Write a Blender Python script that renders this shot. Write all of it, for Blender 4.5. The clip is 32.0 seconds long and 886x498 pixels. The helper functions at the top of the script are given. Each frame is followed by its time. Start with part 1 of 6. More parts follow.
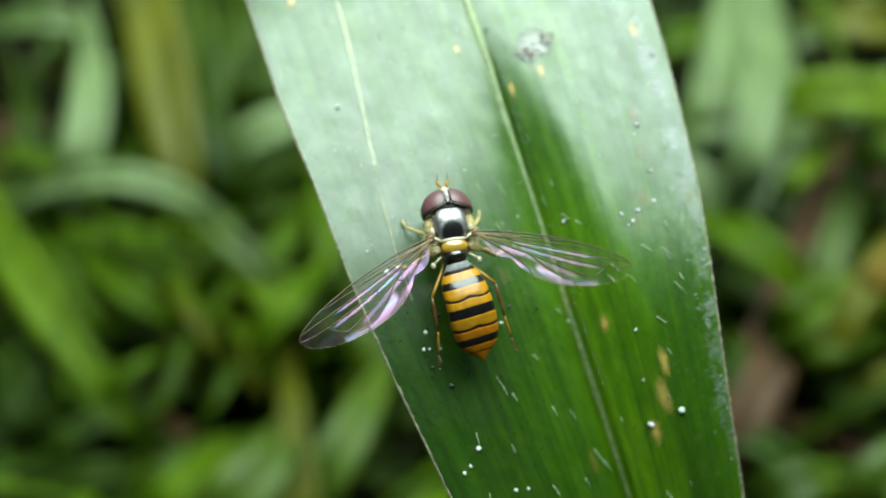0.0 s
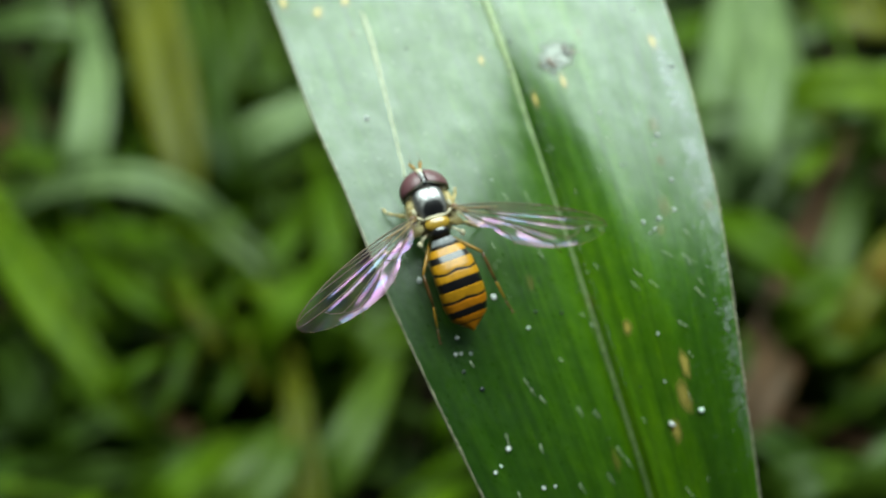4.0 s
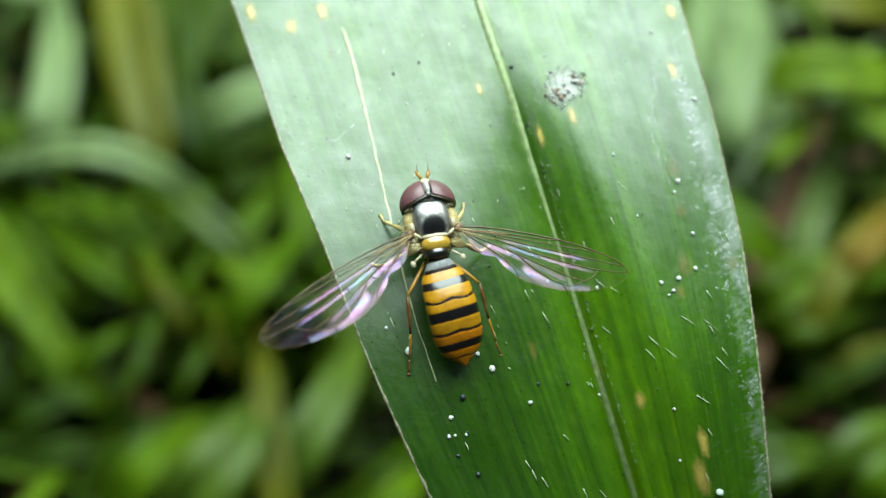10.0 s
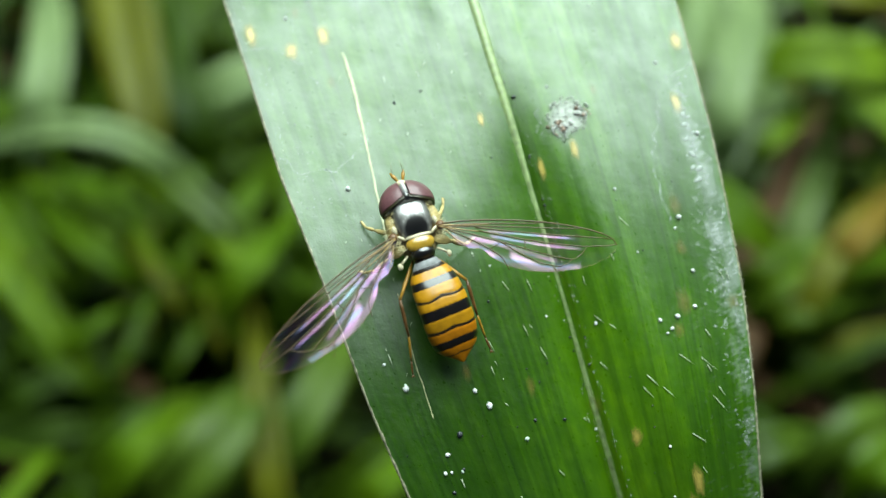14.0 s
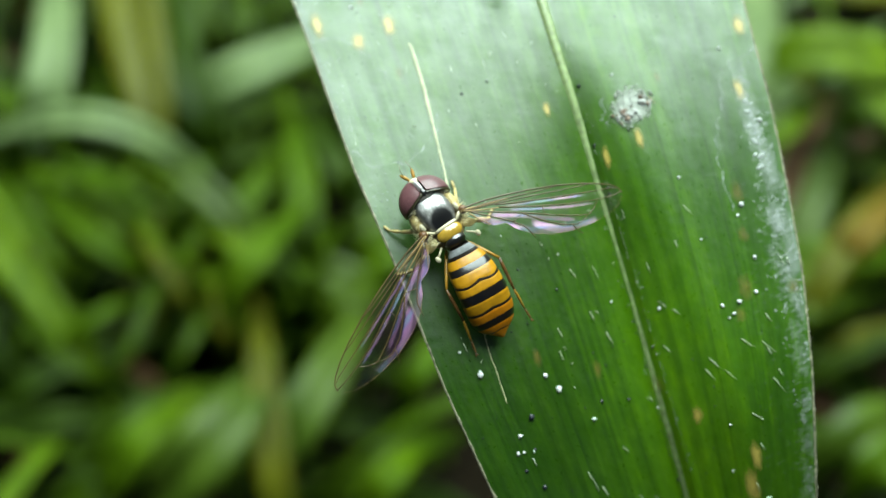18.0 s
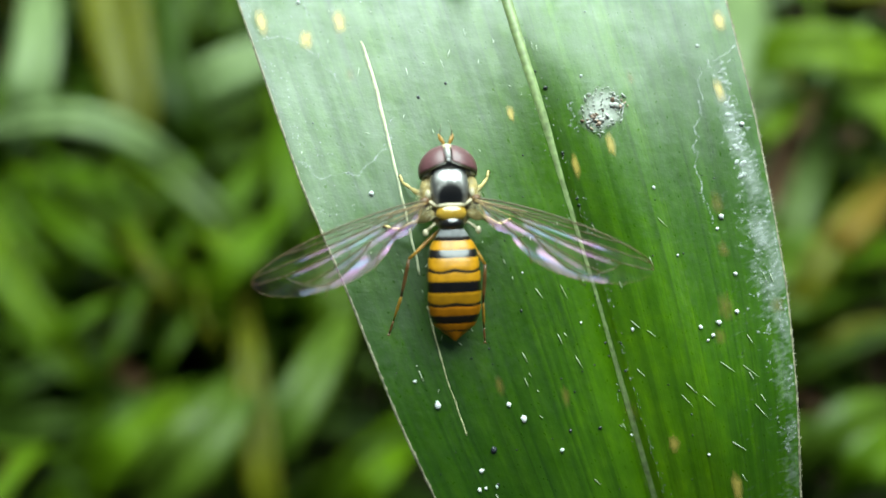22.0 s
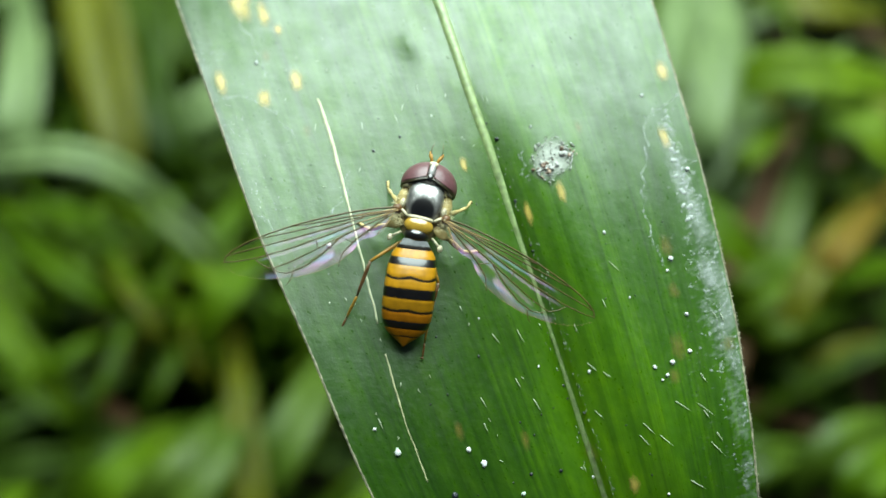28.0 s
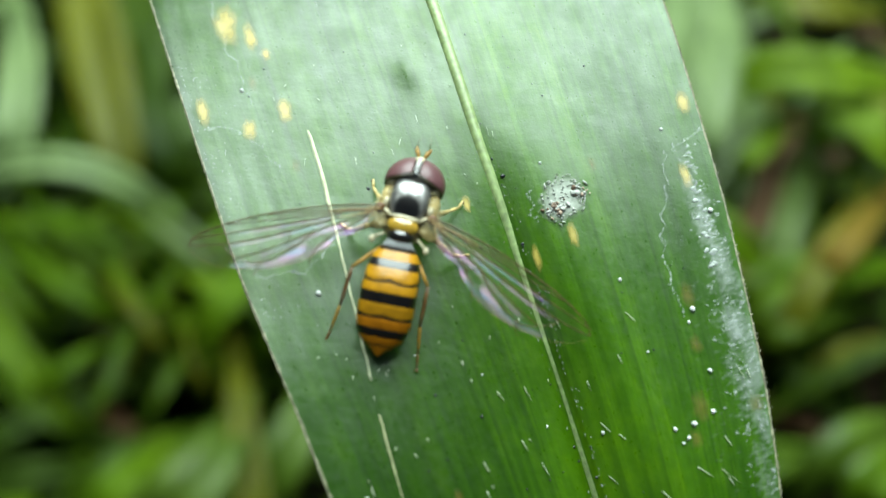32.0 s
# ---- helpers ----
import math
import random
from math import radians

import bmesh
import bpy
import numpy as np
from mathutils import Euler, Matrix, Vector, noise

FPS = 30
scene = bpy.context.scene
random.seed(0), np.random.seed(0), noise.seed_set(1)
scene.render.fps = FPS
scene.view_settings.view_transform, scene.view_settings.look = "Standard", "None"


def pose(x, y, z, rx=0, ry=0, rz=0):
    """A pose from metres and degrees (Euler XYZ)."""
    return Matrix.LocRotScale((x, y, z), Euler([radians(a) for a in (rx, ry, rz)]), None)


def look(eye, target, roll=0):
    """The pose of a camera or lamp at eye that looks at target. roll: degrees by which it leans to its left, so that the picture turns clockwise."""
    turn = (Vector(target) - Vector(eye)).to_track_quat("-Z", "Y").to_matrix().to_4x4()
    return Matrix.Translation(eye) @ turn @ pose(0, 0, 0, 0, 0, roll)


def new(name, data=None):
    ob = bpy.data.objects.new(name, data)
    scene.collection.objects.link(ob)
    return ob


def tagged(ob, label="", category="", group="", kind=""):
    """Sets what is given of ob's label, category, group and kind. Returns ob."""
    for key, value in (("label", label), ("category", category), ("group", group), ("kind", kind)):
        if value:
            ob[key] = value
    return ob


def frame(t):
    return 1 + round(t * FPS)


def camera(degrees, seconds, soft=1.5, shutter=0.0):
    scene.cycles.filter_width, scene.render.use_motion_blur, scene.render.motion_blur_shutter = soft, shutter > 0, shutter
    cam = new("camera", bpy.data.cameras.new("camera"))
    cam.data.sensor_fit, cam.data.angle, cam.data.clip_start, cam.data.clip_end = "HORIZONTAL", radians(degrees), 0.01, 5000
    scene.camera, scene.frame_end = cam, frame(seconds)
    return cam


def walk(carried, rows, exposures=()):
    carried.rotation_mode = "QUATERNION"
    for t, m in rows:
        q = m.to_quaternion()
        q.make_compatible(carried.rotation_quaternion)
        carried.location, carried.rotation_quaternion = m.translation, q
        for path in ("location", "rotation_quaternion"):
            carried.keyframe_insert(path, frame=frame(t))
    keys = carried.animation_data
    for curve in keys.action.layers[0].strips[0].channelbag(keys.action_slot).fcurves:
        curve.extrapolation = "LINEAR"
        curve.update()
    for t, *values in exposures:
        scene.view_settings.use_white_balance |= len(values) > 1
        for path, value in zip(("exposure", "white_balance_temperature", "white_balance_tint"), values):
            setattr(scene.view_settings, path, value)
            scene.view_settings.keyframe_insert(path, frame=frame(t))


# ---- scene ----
FOV = 55.0
MM = 0.001
cam = camera(FOV, 32.0, soft=1.5)
cam.data.dof.use_dof = True
cam.data.dof.focus_distance = 0.0423
cam.data.dof.aperture_fstop = 22.0

CAMERA_ROWS = [
    (0, 0.00000, -0.19323, 0.31413, 40.92, 1.98, 0.58),
    (0.5, 0.00000, -0.19328, 0.31420, 40.94, 2.24, 0.46),
    (1, 0.00000, -0.19333, 0.31426, 41.01, 2.41, 0.38),
    (1.5, 0.00000, -0.19336, 0.31430, 41.12, 2.34, 0.45),
    (2, 0.00000, -0.19336, 0.31430, 41.22, 2.32, 0.67),
    (2.5, 0.00000, -0.19332, 0.31425, 41.21, 2.37, 0.80),
    (3, 0.00000, -0.19322, 0.31412, 41.10, 2.43, 0.71),
    (3.5, 0.00000, -0.19304, 0.31389, 41.00, 2.62, 0.38),
    (5.5, 0.00000, -0.19175, 0.31223, 39.83, 1.08, 0.67),
    (6, 0.00000, -0.19143, 0.31183, 39.59, 0.89, 0.56),
    (6.5, 0.00000, -0.19116, 0.31148, 39.26, 0.72, 0.30),
    (7, 0.00000, -0.19093, 0.31119, 38.93, 0.73, -0.09),
    (7.5, 0.00000, -0.19075, 0.31096, 38.75, 0.80, -0.32),
    (8, 0.00000, -0.19060, 0.31077, 38.98, 0.79, -0.26),
    (8.5, 0.00000, -0.19048, 0.31061, 39.46, 0.72, -0.06),
    (9, 0.00000, -0.19037, 0.31048, 39.72, 0.73, -0.12),
    (9.5, 0.00000, -0.19029, 0.31037, 39.65, 0.65, -0.12),
    (10, 0.00000, -0.19022, 0.31028, 39.30, 0.58, -0.15),
    (10.5, 0.00000, -0.19017, 0.31021, 38.73, 0.64, -0.39),
    (11, 0.00000, -0.19012, 0.31016, 38.34, 0.68, -0.49),
    (11.5, 0.00000, -0.19008, 0.31011, 38.29, 0.54, -0.14),
    (12, 0.00000, -0.19005, 0.31006, 38.31, 0.29, 0.20),
    (12.5, 0.00000, -0.19002, 0.31003, 38.17, 0.11, 0.19),
    (13, 0.00000, -0.19000, 0.31000, 38.08, 0.01, 0.05),
    (13.5, 0.00000, -0.18999, 0.30999, 38.11, -0.06, -0.02),
    (15.5, 0.00000, -0.19003, 0.31003, 38.41, -0.08, 0.55),
    (16, 0.00000, -0.19002, 0.31003, 38.37, -0.18, 0.88),
    (16.5, 0.00000, -0.19000, 0.31000, 38.31, -0.32, 1.28),
    (17, 0.00000, -0.18995, 0.30994, 38.13, -0.36, 1.30),
    (17.5, 0.00000, -0.18988, 0.30985, 37.92, -0.28, 1.05),
    (18, 0.00000, -0.18978, 0.30972, 37.73, -0.11, 0.59),
    (18.5, 0.00000, -0.18966, 0.30956, 37.60, -0.10, 0.39),
    (19, 0.00000, -0.18952, 0.30938, 37.53, -0.38, 0.49),
    (19.5, 0.00000, -0.18937, 0.30919, 37.45, -0.55, 0.42),
    (20, 0.00000, -0.18921, 0.30899, 37.43, -0.57, 0.29),
    (20.5, 0.00000, -0.18907, 0.30881, 37.41, -0.54, 0.10),
    (21, 0.00000, -0.18895, 0.30865, 37.55, -0.57, -0.00),
    (21.5, 0.00000, -0.18885, 0.30853, 37.62, -0.46, -0.15),
    (22, 0.00000, -0.18880, 0.30846, 37.62, -0.53, -0.13),
    (22.5, 0.00000, -0.18878, 0.30844, 37.76, -0.84, 0.09),
    (23, 0.00000, -0.18879, 0.30845, 37.95, -1.04, 0.28),
    (23.5, 0.00000, -0.18882, 0.30850, 38.03, -1.00, 0.27),
    (24, 0.00000, -0.18887, 0.30856, 38.15, -0.79, 0.05),
    (24.5, 0.00000, -0.18893, 0.30863, 38.41, -0.45, -0.26),
    (25, 0.00000, -0.18897, 0.30868, 38.67, -0.20, -0.47),
    (25.5, 0.00000, -0.18898, 0.30869, 38.78, -0.11, -0.60),
    (27.5, 0.00000, -0.18863, 0.30824, 39.45, -0.54, -1.30),
    (28, 0.00000, -0.18847, 0.30804, 39.56, -0.34, -1.57),
    (28.5, 0.00000, -0.18831, 0.30784, 39.72, -0.12, -1.70),
    (29, 0.00000, -0.18816, 0.30764, 39.78, -0.30, -1.53),
    (29.5, 0.00000, -0.18801, 0.30745, 39.76, -0.62, -1.21),
    (30, 0.00000, -0.18787, 0.30727, 39.86, -0.84, -0.95),
    (30.5, 0.00000, -0.18774, 0.30710, 40.04, -0.83, -0.99),
    (31, 0.00000, -0.18762, 0.30695, 40.02, -0.45, -1.44),
    (31.5, 0.00000, -0.18751, 0.30681, 39.92, -0.02, -1.94),
    (32, 0.00000, -0.18740, 0.30668, 39.89, 0.11, -2.06),
]


EXPOSURES = [(t, e, 6450, -8) for t, e in ((0.0, 0.9), (3.0, 0.74), (5.9, 0.63), (6.8, 0.71), (8.0, 1.0), (9.0, 1.03), (12.0, 0.92), (17.0, 1.02), (22.0, 1.14), (25.0, 1.26), (29.0, 0.98), (32.0, 0.98))]
walk(cam, [(t, pose(*row)) for t, *row in CAMERA_ROWS], EXPOSURES)

# ---- light: bright overcast day, the open sky ahead of and above the leaf ----
world = bpy.data.worlds.new("overcast_sky")
scene.world = world
world.use_nodes = True
wn, wl = world.node_tree.nodes, world.node_tree.links
wn.clear()
sky = wn.new("ShaderNodeTexSky")
sky.sky_type = "NISHITA"
sky.sun_disc = False
sky.sun_elevation = radians(64)
sky.sun_rotation = radians(13)
sky.air_density = 0.7
sky.dust_density = 5.0
sky.ozone_density = 1.0
back = wn.new("ShaderNodeBackground")
back.inputs["Strength"].default_value = 0.016
wout = wn.new("ShaderNodeOutputWorld")
wl.new(sky.outputs["Color"], back.inputs["Color"])
wl.new(back.outputs["Background"], wout.inputs["Surface"])

sun = new("sun", bpy.data.lights.new("sun", "SUN"))
sun.data.energy = 5.1
sun.data.angle = radians(62)
sun.data.color = (0.89, 0.95, 1.0)
sun.matrix_world = look((0.10, 0.42, 0.90), (0, 0, 0))


# ---- materials ----
def material(name):
    m = bpy.data.materials.new(name)
    m.use_nodes = True
    m.node_tree.nodes.clear()
    return m


class Nodes:
    """Short hand for one material's node tree."""

    def __init__(self, m):
        self.n, self.l = m.node_tree.nodes, m.node_tree.links

    def add(self, kind, **values):
        node = self.n.new(kind)
        for key, value in values.items():
            node.inputs[key.replace("_", " ")].default_value = value
        return node

    def link(self, a, out, b, inp):
        self.l.new(a.outputs[out], b.inputs[inp])

    def coords(self, scale=(1, 1, 1), turn=0.0, kind="Object"):
        tc = self.n.new("ShaderNodeAttribute" if kind == "Vector" else "ShaderNodeTexCoord")
        if kind == "Vector":
            tc.attribute_name = "along"
        mp = self.add("ShaderNodeMapping")
        mp.vector_type = "TEXTURE"
        mp.inputs["Rotation"].default_value = (0, 0, turn)
        mp.inputs["Scale"].default_value = tuple(1 / s for s in scale)
        self.link(tc, kind, mp, "Vector")
        return mp

    def noise(self, mp, scale, detail=4.0, rough=0.55):
        node = self.add("ShaderNodeTexNoise", Scale=scale, Detail=detail, Roughness=rough)
        self.link(mp, "Vector", node, "Vector")
        return node

    def ramp(self, src, out, stops):
        node = self.n.new("ShaderNodeValToRGB")
        r = node.color_ramp
        while len(r.elements) < len(stops):
            r.elements.new(0.5)
        for e, (p, c) in zip(r.elements, stops):
            e.position, e.color = p, (*c, 1) if len(c) == 3 else c
        self.link(src, out, node, "Fac")
        return node

    def mix(self, fac, a, b, mode="MIX"):
        node = self.n.new("ShaderNodeMix")
        node.data_type, node.blend_type = "RGBA", mode
        for sock, val in ((0, fac), (6, a), (7, b)):
            if isinstance(val, tuple) and hasattr(val[0], "outputs"):
                self.l.new(val[0].outputs[val[1]], node.inputs[sock])
            elif isinstance(val, tuple):
                node.inputs[sock].default_value = (*val, 1)
            else:
                node.inputs[sock].default_value = val
        return node

    def bump(self, src, out, strength, distance, chain=None):
        node = self.add("ShaderNodeBump", Strength=strength, Distance=distance)
        self.link(src, out, node, "Height")
        if chain:
            self.link(chain, "Normal", node, "Normal")
        return node

    def surface(self, shader, out="BSDF"):
        o = self.n.new("ShaderNodeOutputMaterial")
        self.link(shader, out, o, "Surface")


def leaf_material(name, dark, mid, light, rough=0.38, turn=0.0, stretch=40.0, grain=3000.0, patch=120.0, through_light=0.0, spec=0.5, mottle=0.0):
    m = material(name)
    k = Nodes(m)
    grid = "Vector" if mottle else "Object"
    lines = k.noise(k.coords((1, 1 / stretch, 1), turn, grid), grain, 3.0)
    broad = k.noise(k.coords((1, 0.25, 1), turn, grid), patch, 5.0)
    fine = k.noise(k.coords((1, 0.5, 1), turn, grid), grain * 1.6, 2.0)
    col_a = k.ramp(broad, "Fac", [(0.30, dark), (0.52, mid), (0.74, light)])
    col_b = k.ramp(lines, "Fac", [(0.30, (0.62, 0.66, 0.6)), (0.42, (0.95, 0.96, 0.95)), (0.66, (1.15, 1.1, 1.1))])
    ridges = k.noise(k.coords((1, 1 / (stretch * 1.3), 1), turn, grid), grain * 0.3, 3.0)
    col_c = k.ramp(ridges, "Fac", [(0.32, (0.68, 0.7, 0.6)), (0.66, (1.35, 1.28, 1.3))])
    col = k.mix(0.75, (col_a, "Color"), (col_b, "Color"), "MULTIPLY")
    col = k.mix(0.6 if mottle else 0.9, (col, 2), (col_c, "Color"), "MULTIPLY")
    if mottle:
        strips = k.noise(k.coords((1, 1 / (stretch * 0.8), 1), turn, grid), grain * 0.14, 3.0)
        col_d = k.ramp(strips, "Fac", [(0.34, (0.6, 0.64, 0.6)), (0.5, (1.0, 1.0, 1.0)), (0.66, (1.6, 1.35, 1.3))])
        col = k.mix(0.4 * mottle, (col, 2), (col_d, "Color"), "MULTIPLY")
        thin = k.noise(k.coords((1, 1 / 160, 1), turn, grid), 5200.0, 2.0)
        col = k.mix(0.42, (col, 2), (k.ramp(thin, "Fac", [(0.33, (0.6, 0.66, 0.6)), (0.5, (1.0, 1.0, 1.0)), (0.68, (1.3, 1.22, 1.2))]), "Color"), "MULTIPLY")
        veins = k.noise(k.coords((1, 1 / 420, 1), turn, grid), 760.0, 1.0, 0.4)
        dips = k.ramp(veins, "Fac", [(0.0, (1, 1, 1)), (0.395, (1, 1, 1)), (0.405, (0.45, 0.5, 0.4)), (0.415, (1, 1, 1)), (0.49, (1, 1, 1)), (0.505, (0.5, 0.55, 0.45)), (0.515, (1.35, 1.25, 1.1)), (0.525, (1, 1, 1)), (0.60, (1, 1, 1)), (0.61, (0.5, 0.55, 0.45)), (0.62, (1, 1, 1))])
        col = k.mix(0.45, (col, 2), (dips, "Color"), "MULTIPLY")
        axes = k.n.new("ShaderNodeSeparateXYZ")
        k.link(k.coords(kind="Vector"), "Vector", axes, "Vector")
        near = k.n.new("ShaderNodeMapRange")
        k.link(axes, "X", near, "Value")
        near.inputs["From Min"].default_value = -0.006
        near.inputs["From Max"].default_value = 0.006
        # Paler growth by the rib; light and shade of both halves painted in.
        rib_tone = k.ramp(near, "Result", [(0.0, (0.85, 0.85, 0.82)), (0.34, (1.15, 1.1, 1.0)), (0.47, (1.75, 1.55, 1.2)), (0.58, (2.1, 1.85, 1.3)), (0.72, (1.95, 1.8, 1.2)), (1.0, (1.2, 1.2, 1.05))])
        col = k.mix(1.0, (col, 2), (rib_tone, "Color"), "MULTIPLY")
        blotch = k.noise(k.coords((1.0, 0.5, 1), turn, grid), 1500.0, 4.0, 0.65)
        col = k.mix(0.8, (col, 2), (k.ramp(blotch, "Fac", [(0.34, (0.8, 0.84, 0.8)), (0.5, (1.0, 1.0, 1.0)), (0.66, (1.35, 1.22, 1.1))]), "Color"), "MULTIPLY")
    p = k.add("ShaderNodeBsdfPrincipled", IOR=1.45)
    p.inputs["Specular IOR Level"].default_value = spec
    if mottle:
        bloom = k.noise(k.coords((1.0, 0.6, 1), turn, grid), 800.0, 8.0, 0.72)
        k.link(k.ramp(bloom, "Fac", [(0.36, (spec * 0.68,) * 3), (0.64, (spec * 1.18,) * 3)]), "Color", p, "Specular IOR Level")
        p.inputs["Specular Tint"].default_value = (0.95, 1.0, 0.96, 1)
    k.l.new(col.outputs[2], p.inputs["Base Color"])
    rr = k.ramp(fine, "Fac", [(0.3, (rough - 0.05,) * 3), (0.7, (rough + 0.06,) * 3)])
    k.link(rr, "Color", p, "Roughness")
    b0 = k.bump(ridges, "Fac", 0.12 if mottle else 0.5, 0.05 / grain)
    b1 = k.bump(lines, "Fac", 0.14 if mottle else 0.35, 0.00005, b0)
    b2 = k.bump(fine, "Fac", 0.1, 0.00002, b1)
    if mottle:
        pits = k.noise(k.coords((0.75, 1.0, 1), turn, grid), grain * 0.6, 3.0, 0.6)
        b2 = k.bump(pits, "Fac", 0.17 * mottle, 0.00006, b2)
        cells = k.noise(k.coords((1.0, 0.7, 1), turn, grid), grain * 4.0, 2.0, 0.6)
        b2 = k.bump(cells, "Fac", 0.2 * mottle, 0.00003, b2)
    k.link(b2, "Normal", p, "Normal")
    if through_light:
        t = k.add("ShaderNodeBsdfTranslucent")
        k.l.new(col.outputs[2], t.inputs["Color"])
        ms = k.add("ShaderNodeMixShader", Fac=through_light)
        k.l.new(p.outputs[0], ms.inputs[1])
        k.l.new(t.outputs[0], ms.inputs[2])
        k.surface(ms, "Shader")
    else:
        k.surface(p)
    return m


def plain_material(name, color, rough=0.5, vary=0.25, scale=2500.0, metal=0.0, spec=0.5, bump=0.2, depth=0.00002, coat=0.0):
    m = material(name)
    k = Nodes(m)
    nz = k.noise(k.coords(), scale, 4.0)
    big = k.noise(k.coords(), scale * 0.18, 3.0)
    lo, hi = tuple(c * (1 - vary) for c in color), tuple(min(1.0, c * (1 + vary)) for c in color)
    c1 = k.ramp(nz, "Fac", [(0.3, lo), (0.7, hi)])
    c2 = k.ramp(big, "Fac", [(0.3, (0.82,) * 3), (0.7, (1.0,) * 3)])
    col = k.mix(1.0, (c1, "Color"), (c2, "Color"), "MULTIPLY")
    p = k.add("ShaderNodeBsdfPrincipled", Roughness=rough, Metallic=metal)
    p.inputs["Specular IOR Level"].default_value = spec
    p.inputs["Coat Weight"].default_value = coat
    p.inputs["Coat Roughness"].default_value = 0.2
    k.l.new(col.outputs[2], p.inputs["Base Color"])
    k.link(k.bump(nz, "Fac", bump, depth), "Normal", p, "Normal")
    k.surface(p)
    return m


def faded_material(name, color, rough=0.5, ragged=0.0, scale=3000.0, strength=1.0, squeeze=(1, 1, 1), turn=0.0):
    """A stain on the leaf whose rim thins out: the mesh's own fade value, broken up by grain, decides where it covers."""
    m = material(name)
    k = Nodes(m)
    at = k.n.new("ShaderNodeAttribute")
    at.attribute_name = "fade"
    nz = k.noise(k.coords(squeeze, turn), scale, 4.0)
    col = k.ramp(nz, "Fac", [(0.3, tuple(c * 0.8 for c in color)), (0.7, color)])
    p = k.add("ShaderNodeBsdfPrincipled", Roughness=rough)
    p.inputs["Specular IOR Level"].default_value = 0.85
    k.link(col, "Color", p, "Base Color")
    k.link(k.bump(nz, "Fac", 0.3, 0.00003), "Normal", p, "Normal")
    t = k.n.new("ShaderNodeBsdfTransparent")
    add = k.n.new("ShaderNodeMath")
    add.operation = "MULTIPLY_ADD"
    k.link(nz, "Fac", add, 0)
    add.inputs[1].default_value = ragged
    k.link(at, "Fac", add, 2)
    sub = k.n.new("ShaderNodeMapRange")
    k.link(add, "Value", sub, "Value")
    sub.inputs["From Min"].default_value = 0.12 + ragged * 0.5
    sub.inputs["From Max"].default_value = 0.95 + ragged * 0.5
    sub.inputs["To Max"].default_value = strength * 0.85
    ms = k.n.new("ShaderNodeMixShader")
    k.link(sub, "Result", ms, "Fac")
    k.l.new(t.outputs[0], ms.inputs[1])
    k.l.new(p.outputs[0], ms.inputs[2])
    k.surface(ms, "Shader")
    return m


RIB_TURN = radians(16.1)
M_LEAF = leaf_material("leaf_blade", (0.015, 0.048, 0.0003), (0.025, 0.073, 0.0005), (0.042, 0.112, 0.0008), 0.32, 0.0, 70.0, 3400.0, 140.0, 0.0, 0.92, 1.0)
M_UNDER = leaf_material("leaf_underside", (0.05, 0.13, 0.03), (0.07, 0.17, 0.04), (0.09, 0.2, 0.05), 0.55, RIB_TURN)
M_RIB = plain_material("leaf_midrib", (0.27, 0.36, 0.14), 0.42, 0.35, 2600, 0.0, 0.7)
M_EDGE = plain_material("leaf_margin", (0.24, 0.23, 0.15), 0.55, 0.6, 4000)
M_VEINLINE = plain_material("pale_vein", (0.6, 0.62, 0.4), 0.5, 0.25, 2500)
M_VEINTAN = plain_material("tan_vein", (0.4, 0.4, 0.22), 0.5, 0.3, 2500)
M_YELLOW = faded_material("yellow_lesion", (0.6, 0.47, 0.1), 0.36, 0.35, 2500, 0.95)
M_TAN = faded_material("tan_lesion", (0.36, 0.24, 0.06), 0.38, 0.4, 3000, 0.3)
M_CHALK = faded_material("chalky_flakes", (0.62, 0.67, 0.62), 0.6, 0.5, 2600, 0.8)
M_CHALKY = faded_material("rippled_deposit", (0.55, 0.61, 0.57), 0.45, 1.1, 5200, 0.5, (0.5, 1.0, 1.0), radians(25))
M_SCAR = faded_material("scar_skin", (0.46, 0.5, 0.42), 0.45, 0.8, 3600, 0.95)
M_BROWN = plain_material("brown_crumb", (0.16, 0.10, 0.06), 0.7, 0.5, 6000)
M_TANCRUMB = plain_material("tan_crumb", (0.42, 0.31, 0.23), 0.6, 0.4, 6000)
M_CRUST = plain_material("white_crust", (0.38, 0.42, 0.38), 0.5, 0.3, 6000)
M_WHITE = plain_material("white_egg", (0.6, 0.62, 0.6), 0.3, 0.08, 4000)
M_FLAKE = plain_material("pale_crumb", (0.45, 0.46, 0.42), 0.5, 0.3, 6000)
M_GREYDOT = plain_material("grey_egg", (0.45, 0.55, 0.45), 0.25, 0.2, 4000)
M_DARKDOT = plain_material("dark_frass", (0.012, 0.016, 0.02), 0.4, 0.4, 6000)
M_HAIR = plain_material("leaf_hair", (0.5, 0.56, 0.4), 0.35, 0.1, 4000)

M_BLACK = plain_material("black_cuticle", (0.006, 0.005, 0.004), 0.28, 0.4, 1500, 0.0, 1.0, 0.5, 0.00003, 0.6)
M_HEAD = plain_material("dusted_head", (0.16, 0.15, 0.13), 0.4, 0.4, 4000)
M_BAND_BLACK = plain_material("black_band_cuticle", (0.006, 0.0045, 0.0035), 0.3, 0.4, 3000, 0.0, 0.4, 0.12, 0.00001, 0.8)
M_BAND_DARK = plain_material("dark_band", (0.012, 0.008, 0.005), 0.3, 0.4, 3000, 0.0, 0.5, 0.15)
M_BAND_YELLOW = plain_material("yellow_band", (0.42, 0.205, 0.006), 0.4, 0.22, 2200, 0.0, 0.3, 0.12, 0.00001, 0.35)
